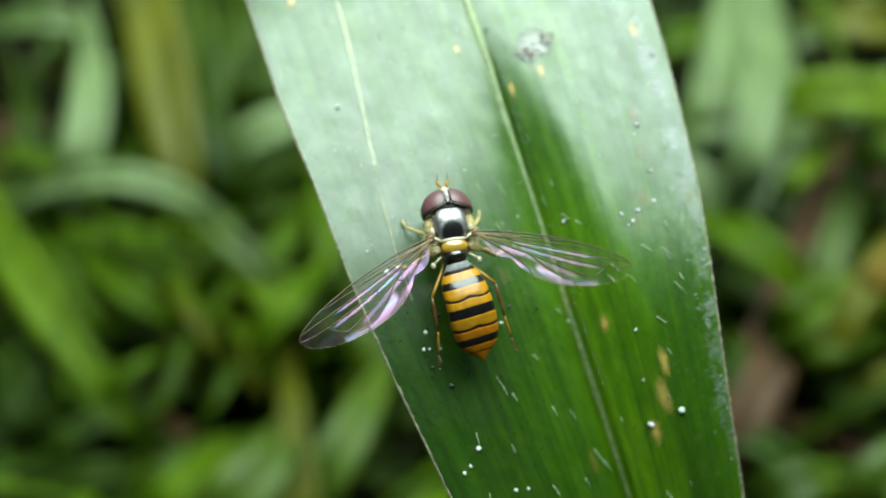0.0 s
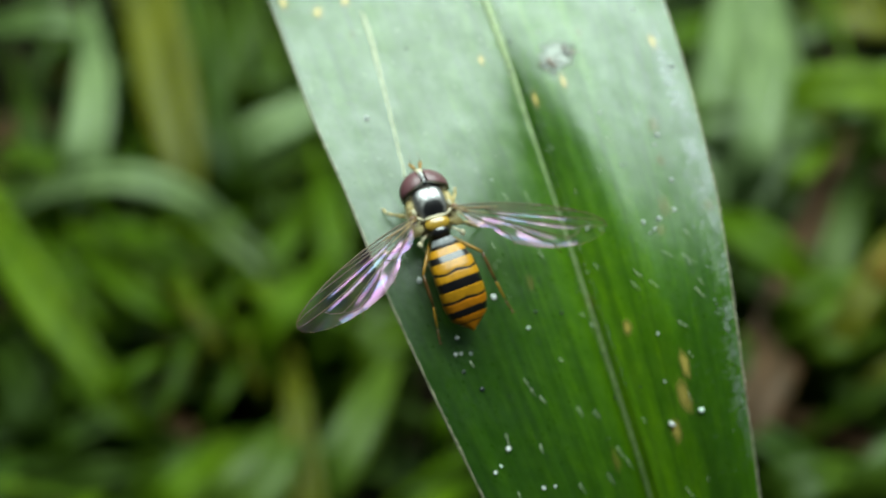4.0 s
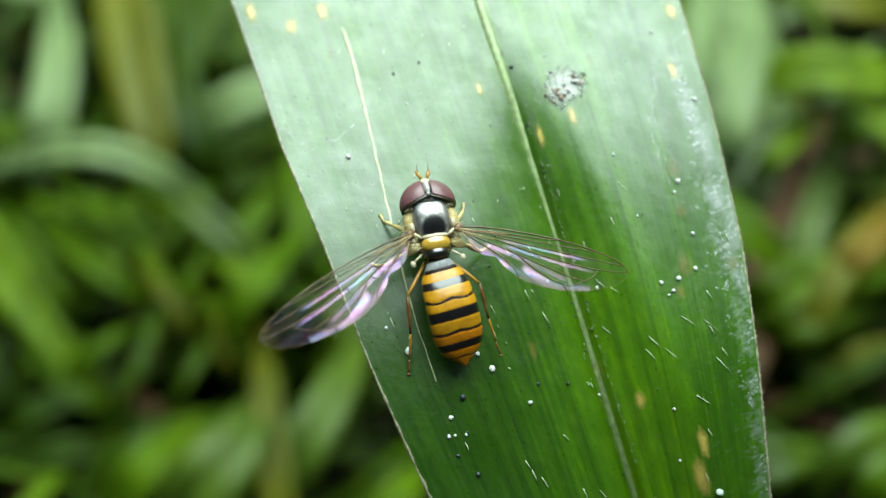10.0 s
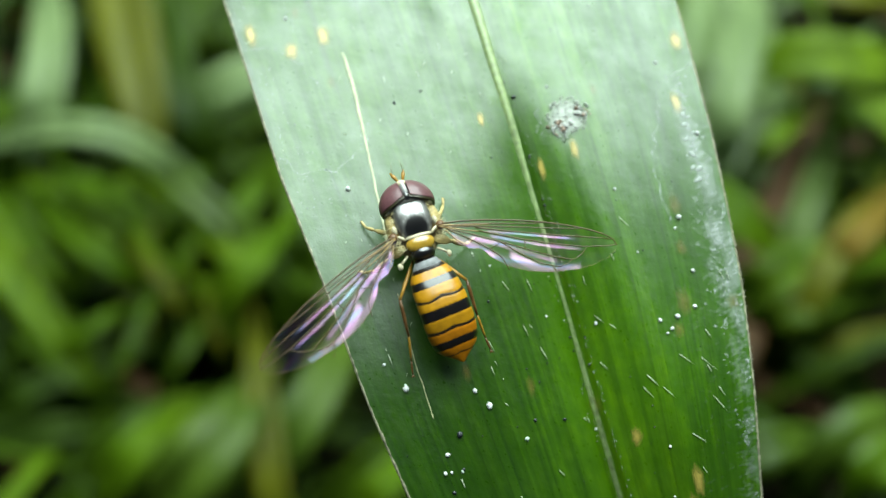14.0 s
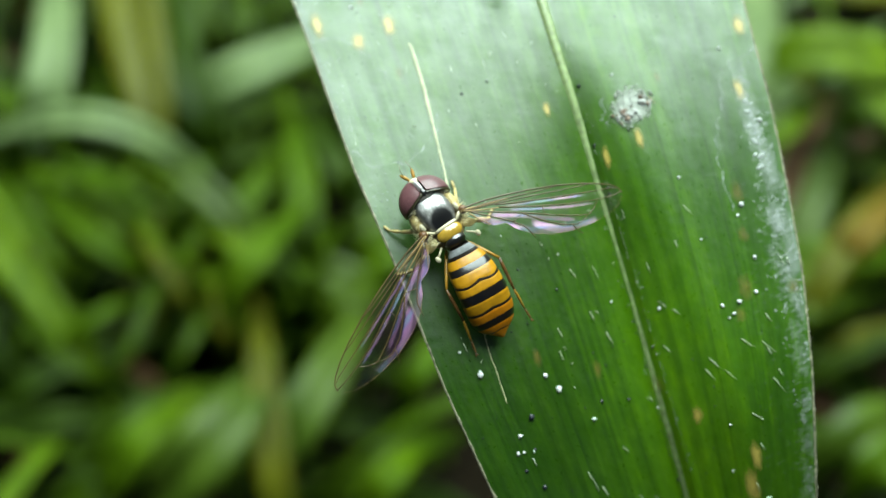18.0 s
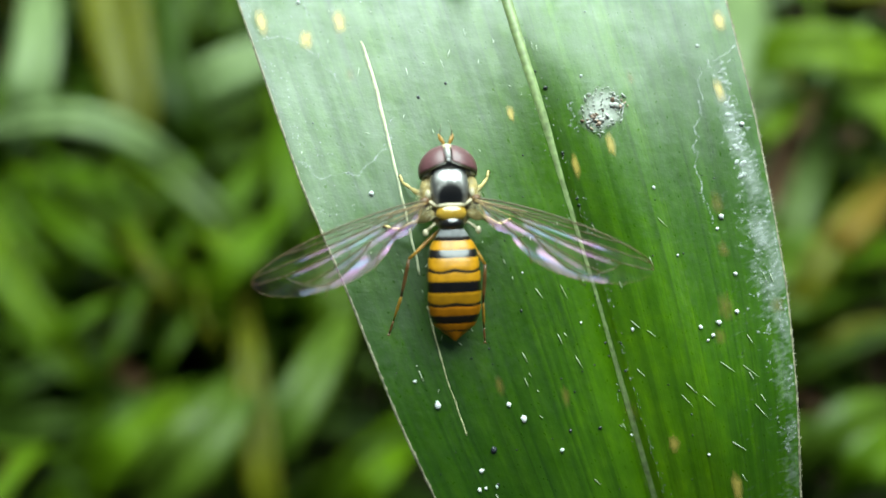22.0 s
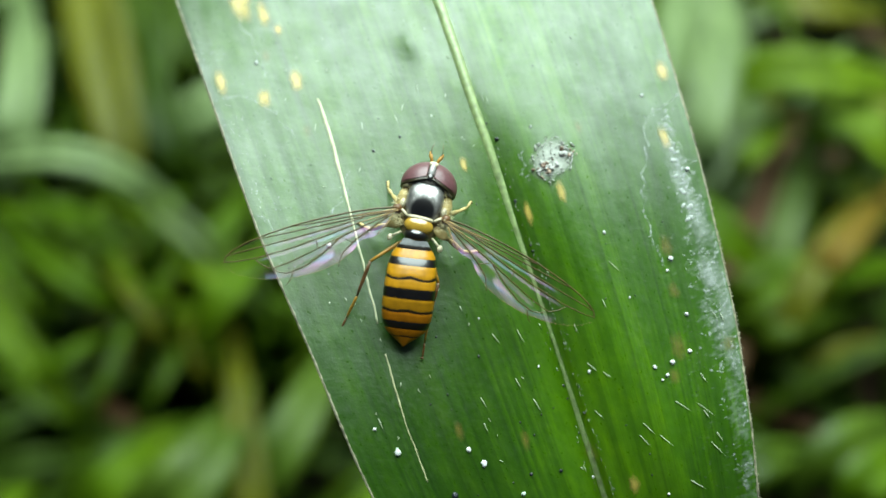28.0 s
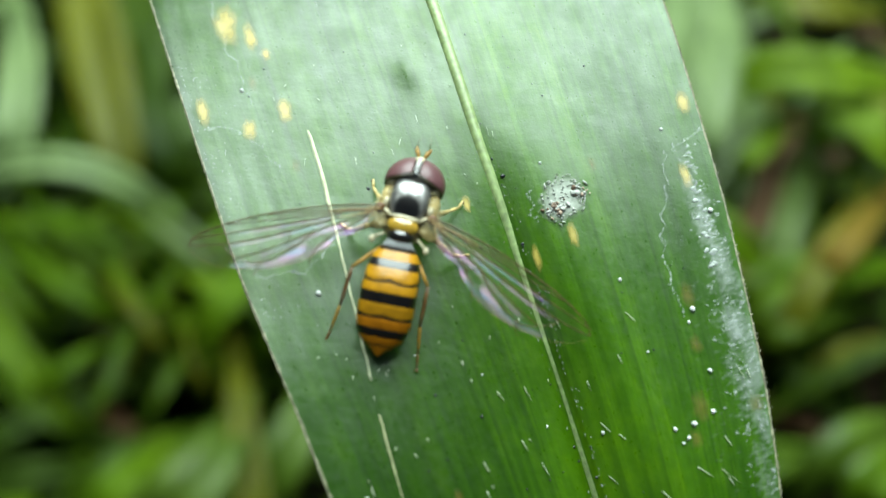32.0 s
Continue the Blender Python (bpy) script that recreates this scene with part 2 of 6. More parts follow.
M_BAND_ORANGE = plain_material("orange_band", (0.44, 0.16, 0.004), 0.4, 0.22, 2200, 0.0, 0.3, 0.12, 0.00001, 0.35)
M_BRONZE = plain_material("bronze_cuticle", (0.17, 0.13, 0.06), 0.35, 0.4, 2500)
M_PALE = plain_material("pale_yellow_cuticle", (0.5, 0.39, 0.15), 0.5, 0.4, 2500)
M_SCUT = plain_material("scutellum_yellow", (0.42, 0.26, 0.03), 0.2, 0.2, 2500, 0.0, 0.5, 0.1, 0.00001, 1.0)
M_SILVER = plain_material("silvery_dust", (0.66, 0.66, 0.63), 0.35, 0.15, 5000, 0.2)
M_GREYBAND = plain_material("grey_dusted_segment", (0.26, 0.27, 0.27), 0.4, 0.3, 4000, 0.1)
M_IVORY = plain_material("ivory_plate", (0.6, 0.54, 0.36), 0.3, 0.15, 3000)
M_EYE = plain_material("maroon_eye", (0.125, 0.052, 0.056), 0.4, 0.25, 9000, 0.0, 0.6, 0.35, 0.00001, 0.1)
M_RIM = plain_material("dark_bronze_rim", (0.035, 0.03, 0.012), 0.3, 0.4, 4000)
M_ORANGE = plain_material("orange_leg", (0.36, 0.19, 0.02), 0.35, 0.25, 3000)
M_LEGDARK = plain_material("dark_leg", (0.12, 0.055, 0.014), 0.4, 0.35, 3000)
M_FUZZ = plain_material("pale_fuzz", (0.8, 0.72, 0.42), 0.5, 0.2, 5000)
M_VEIN = plain_material("wing_vein", (0.085, 0.056, 0.02), 0.3, 0.3, 4000)
M_VEINPALE = plain_material("wing_base_vein", (0.3, 0.2, 0.07), 0.4, 0.25, 4000)


def dorsum_material():
    """Faint long grey stripes, and mirrored sky painted silver around a glossy black patch before the scutellum."""
    m = material("sky_silvered_cuticle")
    k = Nodes(m)
    axes = k.n.new("ShaderNodeSeparateXYZ")
    k.link(k.coords(kind="Object"), "Vector", axes, "Vector")
    away = k.n.new("ShaderNodeVectorMath")
    away.operation = "DISTANCE"
    flat = k.n.new("ShaderNodeCombineXYZ")
    k.link(axes, "X", flat, "X")
    k.link(axes, "Y", flat, "Y")
    k.link(flat, "Vector", away, 0)
    away.inputs[1].default_value = (0.0, 0.72 * MM, 0.0)
    ring = k.n.new("ShaderNodeMapRange")
    k.link(away, "Value", ring, "Value")
    ring.inputs["From Max"].default_value = 1.7 * MM
    across = k.n.new("ShaderNodeMapRange")
    k.link(axes, "X", across, "Value")
    across.inputs["From Min"].default_value = -0.95 * MM
    across.inputs["From Max"].default_value = 0.95 * MM
    # The silver ring stands for sky reflected in the cuticle.
    front = k.ramp(ring, "Result", [(0.0, (0.0,) * 3), (0.30, (0.02,) * 3), (0.40, (0.7,) * 3), (0.8, (1.0,) * 3), (1.0, (0.75,) * 3)])
    stripes = k.ramp(across, "Result", [(0.0, (0.5,) * 3), (0.12, (0.35,) * 3), (0.24, (0.95,) * 3), (0.40, (0.9,) * 3), (0.46, (0.55,) * 3), (0.5, (0.9,) * 3), (0.54, (0.55,) * 3), (0.60, (0.9,) * 3), (0.76, (0.95,) * 3), (0.88, (0.35,) * 3), (1.0, (0.5,) * 3)])
    dust_and_sky = k.mix(1.0, (front, "Color"), (stripes, "Color"), "MULTIPLY")
    speck = k.noise(k.coords((1, 0.5, 1)), 5200.0, 3.0)
    dust_and_sky = k.mix(0.8, (dust_and_sky, 2), (k.ramp(speck, "Fac", [(0.34, (0.35,) * 3), (0.66, (1.0,) * 3)]), "Color"), "MULTIPLY")
    col = k.ramp(dust_and_sky, 2, [(0.0, (0.006, 0.005, 0.004)), (0.4, (0.2, 0.195, 0.18)), (0.8, (0.58, 0.58, 0.56))])
    p = k.add("ShaderNodeBsdfPrincipled", Roughness=0.3, IOR=1.5)
    p.inputs["Specular IOR Level"].default_value = 1.0
    p.inputs["Coat Weight"].default_value = 0.6
    p.inputs["Coat Roughness"].default_value = 0.12
    k.link(col, "Color", p, "Base Color")
    k.link(k.bump(speck, "Fac", 0.3, 0.00002), "Normal", p, "Normal")
    k.surface(p)
    return m


M_DORSUM = dorsum_material()


def wing_material():
    m = material("wing_membrane")
    k = Nodes(m)
    t = k.add("ShaderNodeBsdfTransparent")
    t.inputs["Color"].default_value = (0.95, 0.94, 0.92, 1)
    p = k.add("ShaderNodeBsdfGlossy", Roughness=0.48)
    nz = k.noise(k.coords((0.35, 1.6, 1)), 1100.0, 2.0)
    tint = k.ramp(nz, "Fac", [(0.30, (0.6, 0.82, 1.0)), (0.40, (0.66, 0.5, 1.0)), (0.48, (0.98, 0.48, 0.92)), (0.56, (1.0, 0.64, 0.9)), (0.64, (0.6, 0.5, 1.0)), (0.74, (0.7, 0.84, 1.0))])
    k.link(tint, "Color", p, "Color")
    fold = k.noise(k.coords((0.12, 1.8, 1)), 900.0, 1.0)
    k.link(k.bump(fold, "Fac", 0.3, 0.0001), "Normal", p, "Normal")
    # Painted glints: this vertex value sets where the membrane gleams.
    at = k.n.new("ShaderNodeAttribute")
    at.attribute_name = "thin"
    blot = k.noise(k.coords((0.5, 1.6, 1)), 520.0, 2.0)
    both = k.n.new("ShaderNodeMath")
    both.operation = "MULTIPLY_ADD"
    k.link(at, "Fac", both, 0)
    both.inputs[1].default_value = 0.8
    part_blot = k.n.new("ShaderNodeMath")
    part_blot.operation = "MULTIPLY"
    k.link(blot, "Fac", part_blot, 0)
    part_blot.inputs[1].default_value = 0.35
    k.link(part_blot, "Value", both, 2)
    fac = k.ramp(both, "Value", [(0.18, (0.006,) * 3), (0.5, (0.04,) * 3), (0.8, (0.16,) * 3), (0.97, (0.26,) * 3)])
    ms = k.n.new("ShaderNodeMixShader")
    k.link(fac, "Color", ms, "Fac")
    k.l.new(t.outputs[0], ms.inputs[1])
    k.l.new(p.outputs[0], ms.inputs[2])
    k.surface(ms, "Shader")
    return m


M_WING = wing_material()
BLADE_MATS = {
    # Sky sheen is put into the base colour of pale and silver.
    "pale": leaf_material("pale_sheen_blade", (0.085, 0.15, 0.032), (0.125, 0.205, 0.05), (0.165, 0.255, 0.075), 0.45, 0, 12, 500, 25, 0.4, 0.5),
    "silver": leaf_material("sky_sheen_blade", (0.15, 0.235, 0.08), (0.2, 0.295, 0.11), (0.25, 0.35, 0.15), 0.45, 0, 12, 500, 25, 0.4, 0.45),
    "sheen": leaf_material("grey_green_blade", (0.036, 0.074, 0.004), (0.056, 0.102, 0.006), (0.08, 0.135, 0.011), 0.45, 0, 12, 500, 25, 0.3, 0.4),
    # A lit copy of the next green, lightened in its colour.
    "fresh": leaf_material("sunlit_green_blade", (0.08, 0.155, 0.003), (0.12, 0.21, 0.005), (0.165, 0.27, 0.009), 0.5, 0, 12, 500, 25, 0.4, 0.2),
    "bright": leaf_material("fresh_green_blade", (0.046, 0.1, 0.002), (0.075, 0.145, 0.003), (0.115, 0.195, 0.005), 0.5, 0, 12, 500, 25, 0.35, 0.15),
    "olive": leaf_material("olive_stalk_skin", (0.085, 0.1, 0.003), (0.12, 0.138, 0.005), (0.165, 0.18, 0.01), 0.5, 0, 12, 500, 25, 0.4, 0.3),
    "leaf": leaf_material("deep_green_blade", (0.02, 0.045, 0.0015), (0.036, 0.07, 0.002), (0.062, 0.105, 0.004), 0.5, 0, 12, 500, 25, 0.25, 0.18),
    # Deep green darkened further, so that the colour itself holds the shade.
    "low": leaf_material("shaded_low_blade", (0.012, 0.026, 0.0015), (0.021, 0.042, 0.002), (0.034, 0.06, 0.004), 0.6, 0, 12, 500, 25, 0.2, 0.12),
    "rust": leaf_material("rusty_blade", (0.12, 0.085, 0.006), (0.17, 0.12, 0.008), (0.23, 0.16, 0.014), 0.6, 0, 12, 500, 25, 0.3, 0.3),
    "straw": leaf_material("dry_blade", (0.055, 0.032, 0.012), (0.095, 0.052, 0.02), (0.14, 0.08, 0.034), 0.6, 0, 12, 500, 25, 0.2, 0.3),
}


def soil_material():
    m = material("dark_litter_soil")
    k = Nodes(m)
    a, b = k.noise(k.coords(), 30.0, 8.0), k.noise(k.coords(), 240.0, 6.0)
    c1 = k.ramp(a, "Fac", [(0.3, (0.010, 0.008, 0.004)), (0.6, (0.026, 0.019, 0.009)), (0.8, (0.05, 0.032, 0.016))])
    c2 = k.ramp(b, "Fac", [(0.35, (0.5,) * 3), (0.65, (1.2,) * 3)])
    col = k.mix(1.0, (c1, "Color"), (c2, "Color"), "MULTIPLY")
    p = k.add("ShaderNodeBsdfPrincipled", Roughness=0.9)
    p.inputs["Specular IOR Level"].default_value = 0.1
    k.l.new(col.outputs[2], p.inputs["Base Color"])
    k.link(k.bump(b, "Fac", 0.7, 0.004, k.bump(a, "Fac", 0.8, 0.02)), "Normal", p, "Normal")
    k.surface(p)
    return m


M_SOIL = soil_material()


# ---- mesh helpers ----
def mesh_of(name, verts, faces, mat, smooth=True):
    me = bpy.data.meshes.new(name)
    me.from_pydata([tuple(v) for v in verts], [], faces)
    me.materials.append(mat)
    if smooth:
        me.polygons.foreach_set("use_smooth", [True] * len(me.polygons))
    me.update()
    return me


def part(name, me, parent, label=""):
    ob = new(name, me)
    ob.parent = parent
    if label:
        ob["label"] = label
    return ob


def tube(points, radii, n=8):
    """Verts and faces of a round rod through the points, closed at both ends."""
    pts = [Vector(p) for p in points]
    verts, faces = [], []
    side = None
    for i, p in enumerate(pts):
        tan = (pts[min(i + 1, len(pts) - 1)] - pts[max(i - 1, 0)]).normalized()
        ref = side if side else (Vector((0, 0, 1)) if abs(tan.z) < 0.9 else Vector((1, 0, 0)))
        a = (ref - tan * ref.dot(tan)).normalized()
        b = tan.cross(a)
        side = a
        for j in range(n):
            w = 2 * math.pi * j / n
            verts.append(p + (a * math.cos(w) + b * math.sin(w)) * radii[i])
    m = len(pts)
    for i in range(m - 1):
        for j in range(n):
            faces.append((i * n + j, i * n + (j + 1) % n, (i + 1) * n + (j + 1) % n, (i + 1) * n + j))
    verts += [pts[0], pts[-1]]
    c0, c1 = m * n, m * n + 1
    for j in range(n):
        faces.append((c0, (j + 1) % n, j))
        faces.append((c1, (m - 1) * n + j, (m - 1) * n + (j + 1) % n))
    return verts, faces


def loft(rows, n=28, power=1.0, wave=None):
    """A body of rings along y: rows of (y, half width, half height, height of the middle), in mm."""
    verts, faces = [], []
    for y, rx, rz, zc in rows:
        for j in range(n):
            w = 2 * math.pi * j / n
            c, s = math.cos(w), math.sin(w)
            x = math.copysign(abs(c) ** power, c) * rx
            dy = wave(x) if wave else 0.0
            verts.append((x * MM, (y + dy) * MM, (zc + math.copysign(abs(s) ** power, s) * rz) * MM))
    m = len(rows)
    for i in range(m - 1):
        for j in range(n):
            faces.append((i * n + j, i * n + (j + 1) % n, (i + 1) * n + (j + 1) % n, (i + 1) * n + j))
    faces.append(tuple(range(n)))
    faces.append(tuple(reversed(range((m - 1) * n, m * n))))
    return verts, faces


def ellipsoid(c, r, n=20, m=12, tilt=None):
    verts, faces = [], []
    t = tilt if tilt else Matrix.Identity(3)
    for i in range(m + 1):
        a = math.pi * i / m
        for j in range(n):
            w = 2 * math.pi * j / n
            v = t @ Vector((r[0] * math.sin(a) * math.cos(w), r[1] * math.sin(a) * math.sin(w), r[2] * math.cos(a)))
            verts.append((Vector(c) + v) * MM)
    for i in range(m):
        for j in range(n):
            faces.append((i * n + j, (i + 1) * n + j, (i + 1) * n + (j + 1) % n, i * n + (j + 1) % n))
    return verts, faces


def joined(pieces):
    verts, faces = [], []
    for v, f in pieces:
        k = len(verts)
        verts += list(v)
        faces += [tuple(i + k for i in face) for face in f]
    return verts, faces


# ---- the ground ----
def build_ground():
    ticks = [0.0]
    step = 0.02
    while ticks[-1] < 400:
        ticks.append(ticks[-1] + step)
        step *= 1.0 if ticks[-1] < 0.5 else 1.35
    axis = [-t for t in reversed(ticks[1:])] + ticks
    n = len(axis)
    verts = []
    for y in axis:
        for x in axis:
            d = math.hypot(x, y)
            z = 0.012 * noise.noise((x * 9, y * 9, 0)) + 0.006 * noise.noise((x * 31, y * 31, 4)) if d < 3 else 0.0
            verts.append((x, y, z - 0.012))
    faces = [(j * n + i, j * n + i + 1, (j + 1) * n + i + 1, (j + 1) * n + i) for j in range(n - 1) for i in range(n - 1)]
    tagged(new("ground", mesh_of("ground", verts, faces, M_SOIL)), "dark damp soil with rotting plant litter", "ground", kind="structure")


build_ground()

# ---- the leaf: its own space is in mm, x across, y along towards its base, z out of its upper face ----
LEFT_V = [-62, -40, -18.4, -13, -7.7, -1.7, 4, 11.2, 20.5, 45, 120, 250, 430]
LEFT_U = [25.0, 13.3, 2.7, 0.0, -2.5, -4.95, -7.5, -10.2, -13.8, -22, -44, -78, -125]
RIGHT_V = [-62, -40, -18, -13, -6, -1, 4, 8, 11.5, 17, 45, 120, 250, 430]
RIGHT_U = [25.4, 21.5, 18.85, 18.3, 17.65, 17.0, 16.0, 15.2, 14.4, 13.2, 5.5, -14, -58, -119]
RIB_V = [-62, -40, -18, -13, -7.8, -2.1, 4.5, 11.3, 18.9, 45, 120, 250, 430]
RIB_U = [25.2, 18.9, 12.85, 11.25, 9.55, 7.75, 5.6, 3.5, 1.5, -6.5, -28, -68, -122]


def smooth_table(vs, us):
    grid = np.linspace(vs[0], vs[-1], 985)
    val = np.interp(grid, vs, us)
    ker = np.hanning(9) / np.hanning(9).sum()
    val[4:-4] = np.convolve(val, ker, "valid")
    return lambda v: float(np.interp(v, grid, val))


left_edge, right_edge, rib_line = smooth_table(LEFT_V, LEFT_U), smooth_table(RIGHT_V, RIGHT_U), smooth_table(RIB_V, RIB_U)


def ease(a, b, x):
    x = min(1.0, max(0.0, (x - a) / (b - a)))
    return x * x * (3 - 2 * x)


def leaf_height(u, v):
    """The height of the leaf's upper face in mm: a slightly twisted, arched sheet with a keel along the rib."""
    vc, d = min(20.0, max(-20.0, v)), u - rib_line(v)
    w = 1.263 - 0.0397 * v - 0.00364 * vc * vc
    if v > 20:
        w += -0.1456 * (v - 20) - 0.0003 * (v - 20) ** 2
    elif v < -20:
        w += -0.1456 * -(v + 20) - 0.001 * (v + 20) ** 2
    uc = min(24.0, max(-16.0, u - (0 if abs(v) < 20 else rib_line(v) - rib_line(vc))))
    w += -0.0789 * uc - 0.00066 * uc * uc + 0.01128 * uc * vc
    deep = float(np.interp(v, [-20, -6, 3], [2.4, 1.8, 1.1])) * (1.0 - ease(0.5, 14.0, v))
    if d > 0:
        x = 1.0 - d / float(np.interp(v, [-18, -3, 7, 12, 15], [4.5, 3.1, 2.6, 2.2, 1.2]))
        w -= deep * (math.sqrt(x * x + 0.08) + x) / 2
    else:
        x = 1.0 + d / float(np.interp(v, [-20, -13, -8, -5, 2, 8, 13], [11.5, 9.5, 6.5, 5.5, 4.5, 3.5, 1.6]))
        w -= float(np.interp(v, [-18, -12, -8, 4, 9], [1.2, 1.15, 1.1, 1.0, 0.7])) * deep * (math.sqrt(x * x + 0.06) + x) / 2 + 0.3 * deep * math.exp(d / 0.7)
    w += 0.006 * math.sin(d * 5.2 + 2.0 * noise.noise((d * 0.8, v * 0.05, 3.0))) * ease(0.3, 1.0, abs(d))
    w += 0.10 * noise.noise((u * 0.16, v * 0.10, 2.0)) + 0.012 * noise.noise((d * 2.6, v * 0.25, 7.0))
    w += 0.16 * math.exp(-(((u - 0.35) / 0.6) ** 2 + ((v - 14.9) / 0.9) ** 2))
    return w


def leaf_bend(u, v):
    """What the broad half beyond the rib adds: it lies flatter than the rest, and the lower end droops."""
    d, y = max(0.0, u - 4.0), min(19.0, max(-21.0, v))
    return -0.013 * d * (0.95 * math.sqrt((y + 7.0) ** 2 + 14.0) - 11.0) - 0.006 * min(0.0, y + 4.0) ** 2 * (1.0 - 0.4 * min(1.0, d / 8))


def on_leaf(u, v, lift=0.0):
    w, bend = leaf_height(u, v), leaf_bend(u, v)
    k = 1 - bend / (44.0 - w)
    return Vector(((u + 2.0) * k - 2.0, (v + 12.0) * k - 12.0, w + bend + lift)) * MM


leaf = tagged(new("leaf"), "long green grass leaf with white specks and yellow spots", "leaf")


def build_blade():
    rows = list(np.arange(-62, -22, 2.0)) + list(np.arange(-22, 24, 0.3)) + list(np.arange(24, 60, 1.5)) + list(np.arange(60, 431, 10.0))
    half = 38
    cols = [-1 + i / half for i in range(half)] + [i / half for i in range(half + 1)]
    verts, top, n = [], [], len(cols)
    for v in rows:
        v = float(v)
        a, b, c = left_edge(v), rib_line(v), right_edge(v)
        for s in cols:
            u = b + s * ((b - a) if s < 0 else (c - b))
            if abs(s) == 1:
                u += 0.02 * math.copysign(noise.noise((v * 3.0, s * 5, 1.0)), s)
            verts.append(on_leaf(u, v))
    for i in range(len(rows) - 1):
        for j in range(n - 1):
            top.append((i * n + j, i * n + j + 1, (i + 1) * n + j + 1, (i + 1) * n + j))
    blade = mesh_of("leaf_blade", verts, top, M_LEAF)
    along = blade.attributes.new("along", "FLOAT_VECTOR", "POINT")
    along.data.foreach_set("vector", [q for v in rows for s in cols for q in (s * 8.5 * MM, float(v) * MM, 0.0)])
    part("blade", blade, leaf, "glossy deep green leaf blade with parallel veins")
    low = [Vector((p.x, p.y, p.z - 0.22 * MM)) for p in verts]
    part("underside", mesh_of("leaf_underside", low, [tuple(reversed(f)) for f in top], M_UNDER), leaf, "paler matt underside")
    ribs = [float(v) for v in list(np.arange(-60, -22, 4.0)) + list(np.arange(-22, 24, 0.5)) + list(np.arange(24, 420, 8.0))]
    rib = tube([on_leaf(rib_line(v), v, -0.17 + 0.22 * (1 - ease(-9.0, 0.0, v))) for v in ribs], [(0.23 + 0.0032 * min(40, v + 20) if v > -22 else 0.22) * MM for v in ribs], 10)
    part("midrib", mesh_of("leaf_midrib", *rib, M_RIB), leaf, "raised pale green midrib")
    for edge, sign in ((left_edge, -1), (right_edge, 1)):
        vs = [float(v) for v in np.arange(-60, 60, 0.22)]
        pts = [on_leaf(edge(v), v, -0.10) + Vector((sign * 0.012 * MM * random.random(), 0, 0)) for v in vs]
        part("margin", mesh_of("leaf_margin", *tube(pts, [(0.095 + 0.03 * random.random()) * MM for _ in vs], 6), M_EDGE), leaf, "thin pale finely toothed margin")
        teeth = []
        for v in np.arange(-24, 24, 0.2):
            v = float(v) + random.uniform(-0.07, 0.07)
            root, ln = on_leaf(edge(v), v, -0.06), random.uniform(0.1, 0.24)
            teeth.append(tube([root, root + Vector((sign * ln * 0.8, ln * 0.7, 0.03)) * MM], [random.uniform(0.035, 0.06) * MM, 0.008 * MM], 5))
        tagged(part("margin_teeth", mesh_of("margin_teeth", *joined(teeth), M_EDGE), leaf, "row of minute pale teeth"), kind="stuff")
    stalk_top = on_leaf(rib_line(425), 425)
    pts = [stalk_top + Vector((0, 0.0, 0.0)), stalk_top + Vector((-0.006, 0.03, -0.03)), stalk_top + Vector((-0.01, -0.03, -0.16)), stalk_top + Vector((-0.012, -0.10, -0.34))]
    part("stalk", mesh_of("leaf_stalk", *tube(pts, [0.003, 0.005, 0.006, 0.007], 12), M_RIB), leaf, "stout green stalk that carries the leaf")


build_blade()


def patch(name, mat, u, v, length, width, turn=16.0, lift=0.03, n=18, wobble=0.18, label="", plateau=1.0):
    """A thin stain on the leaf with an uneven outline; fade runs from 1 in the middle to 0 at the rim."""
    a, rnd = radians(turn), random.Random(int((u * 31 + v * 57) * 100))
    radius = [1 + wobble * (rnd.random() - 0.5) * 2 for _ in range(n)]
    verts, fade = [on_leaf(u, v, lift)], [1.0]
    rings = (0.3, 0.6, 0.85, 1.0)
    for q in rings:
        for j in range(n):
            w = 2 * math.pi * j / n
            x, y = math.cos(w) * width / 2 * radius[j] * q, math.sin(w) * length / 2 * radius[j] * q
            verts.append(on_leaf(u + x * math.cos(a) - y * math.sin(a), v + x * math.sin(a) + y * math.cos(a), lift * (1.0 if q < 1 else 0.3)))
            fade.append(min(1.0, plateau * max(0.0, 1 - q)))
    faces = [(0, 1 + j, 1 + (j + 1) % n) for j in range(n)]
    for r in range(len(rings) - 1):
        for j in range(n):
            faces.append((1 + r * n + j, 1 + (r + 1) * n + j, 1 + (r + 1) * n + (j + 1) % n, 1 + r * n + (j + 1) % n))
    me = mesh_of(name, verts, faces, mat)
    at = me.attributes.new("fade", "FLOAT", "POINT")
    at.data.foreach_set("value", fade)
    return part(name, me, leaf, label)


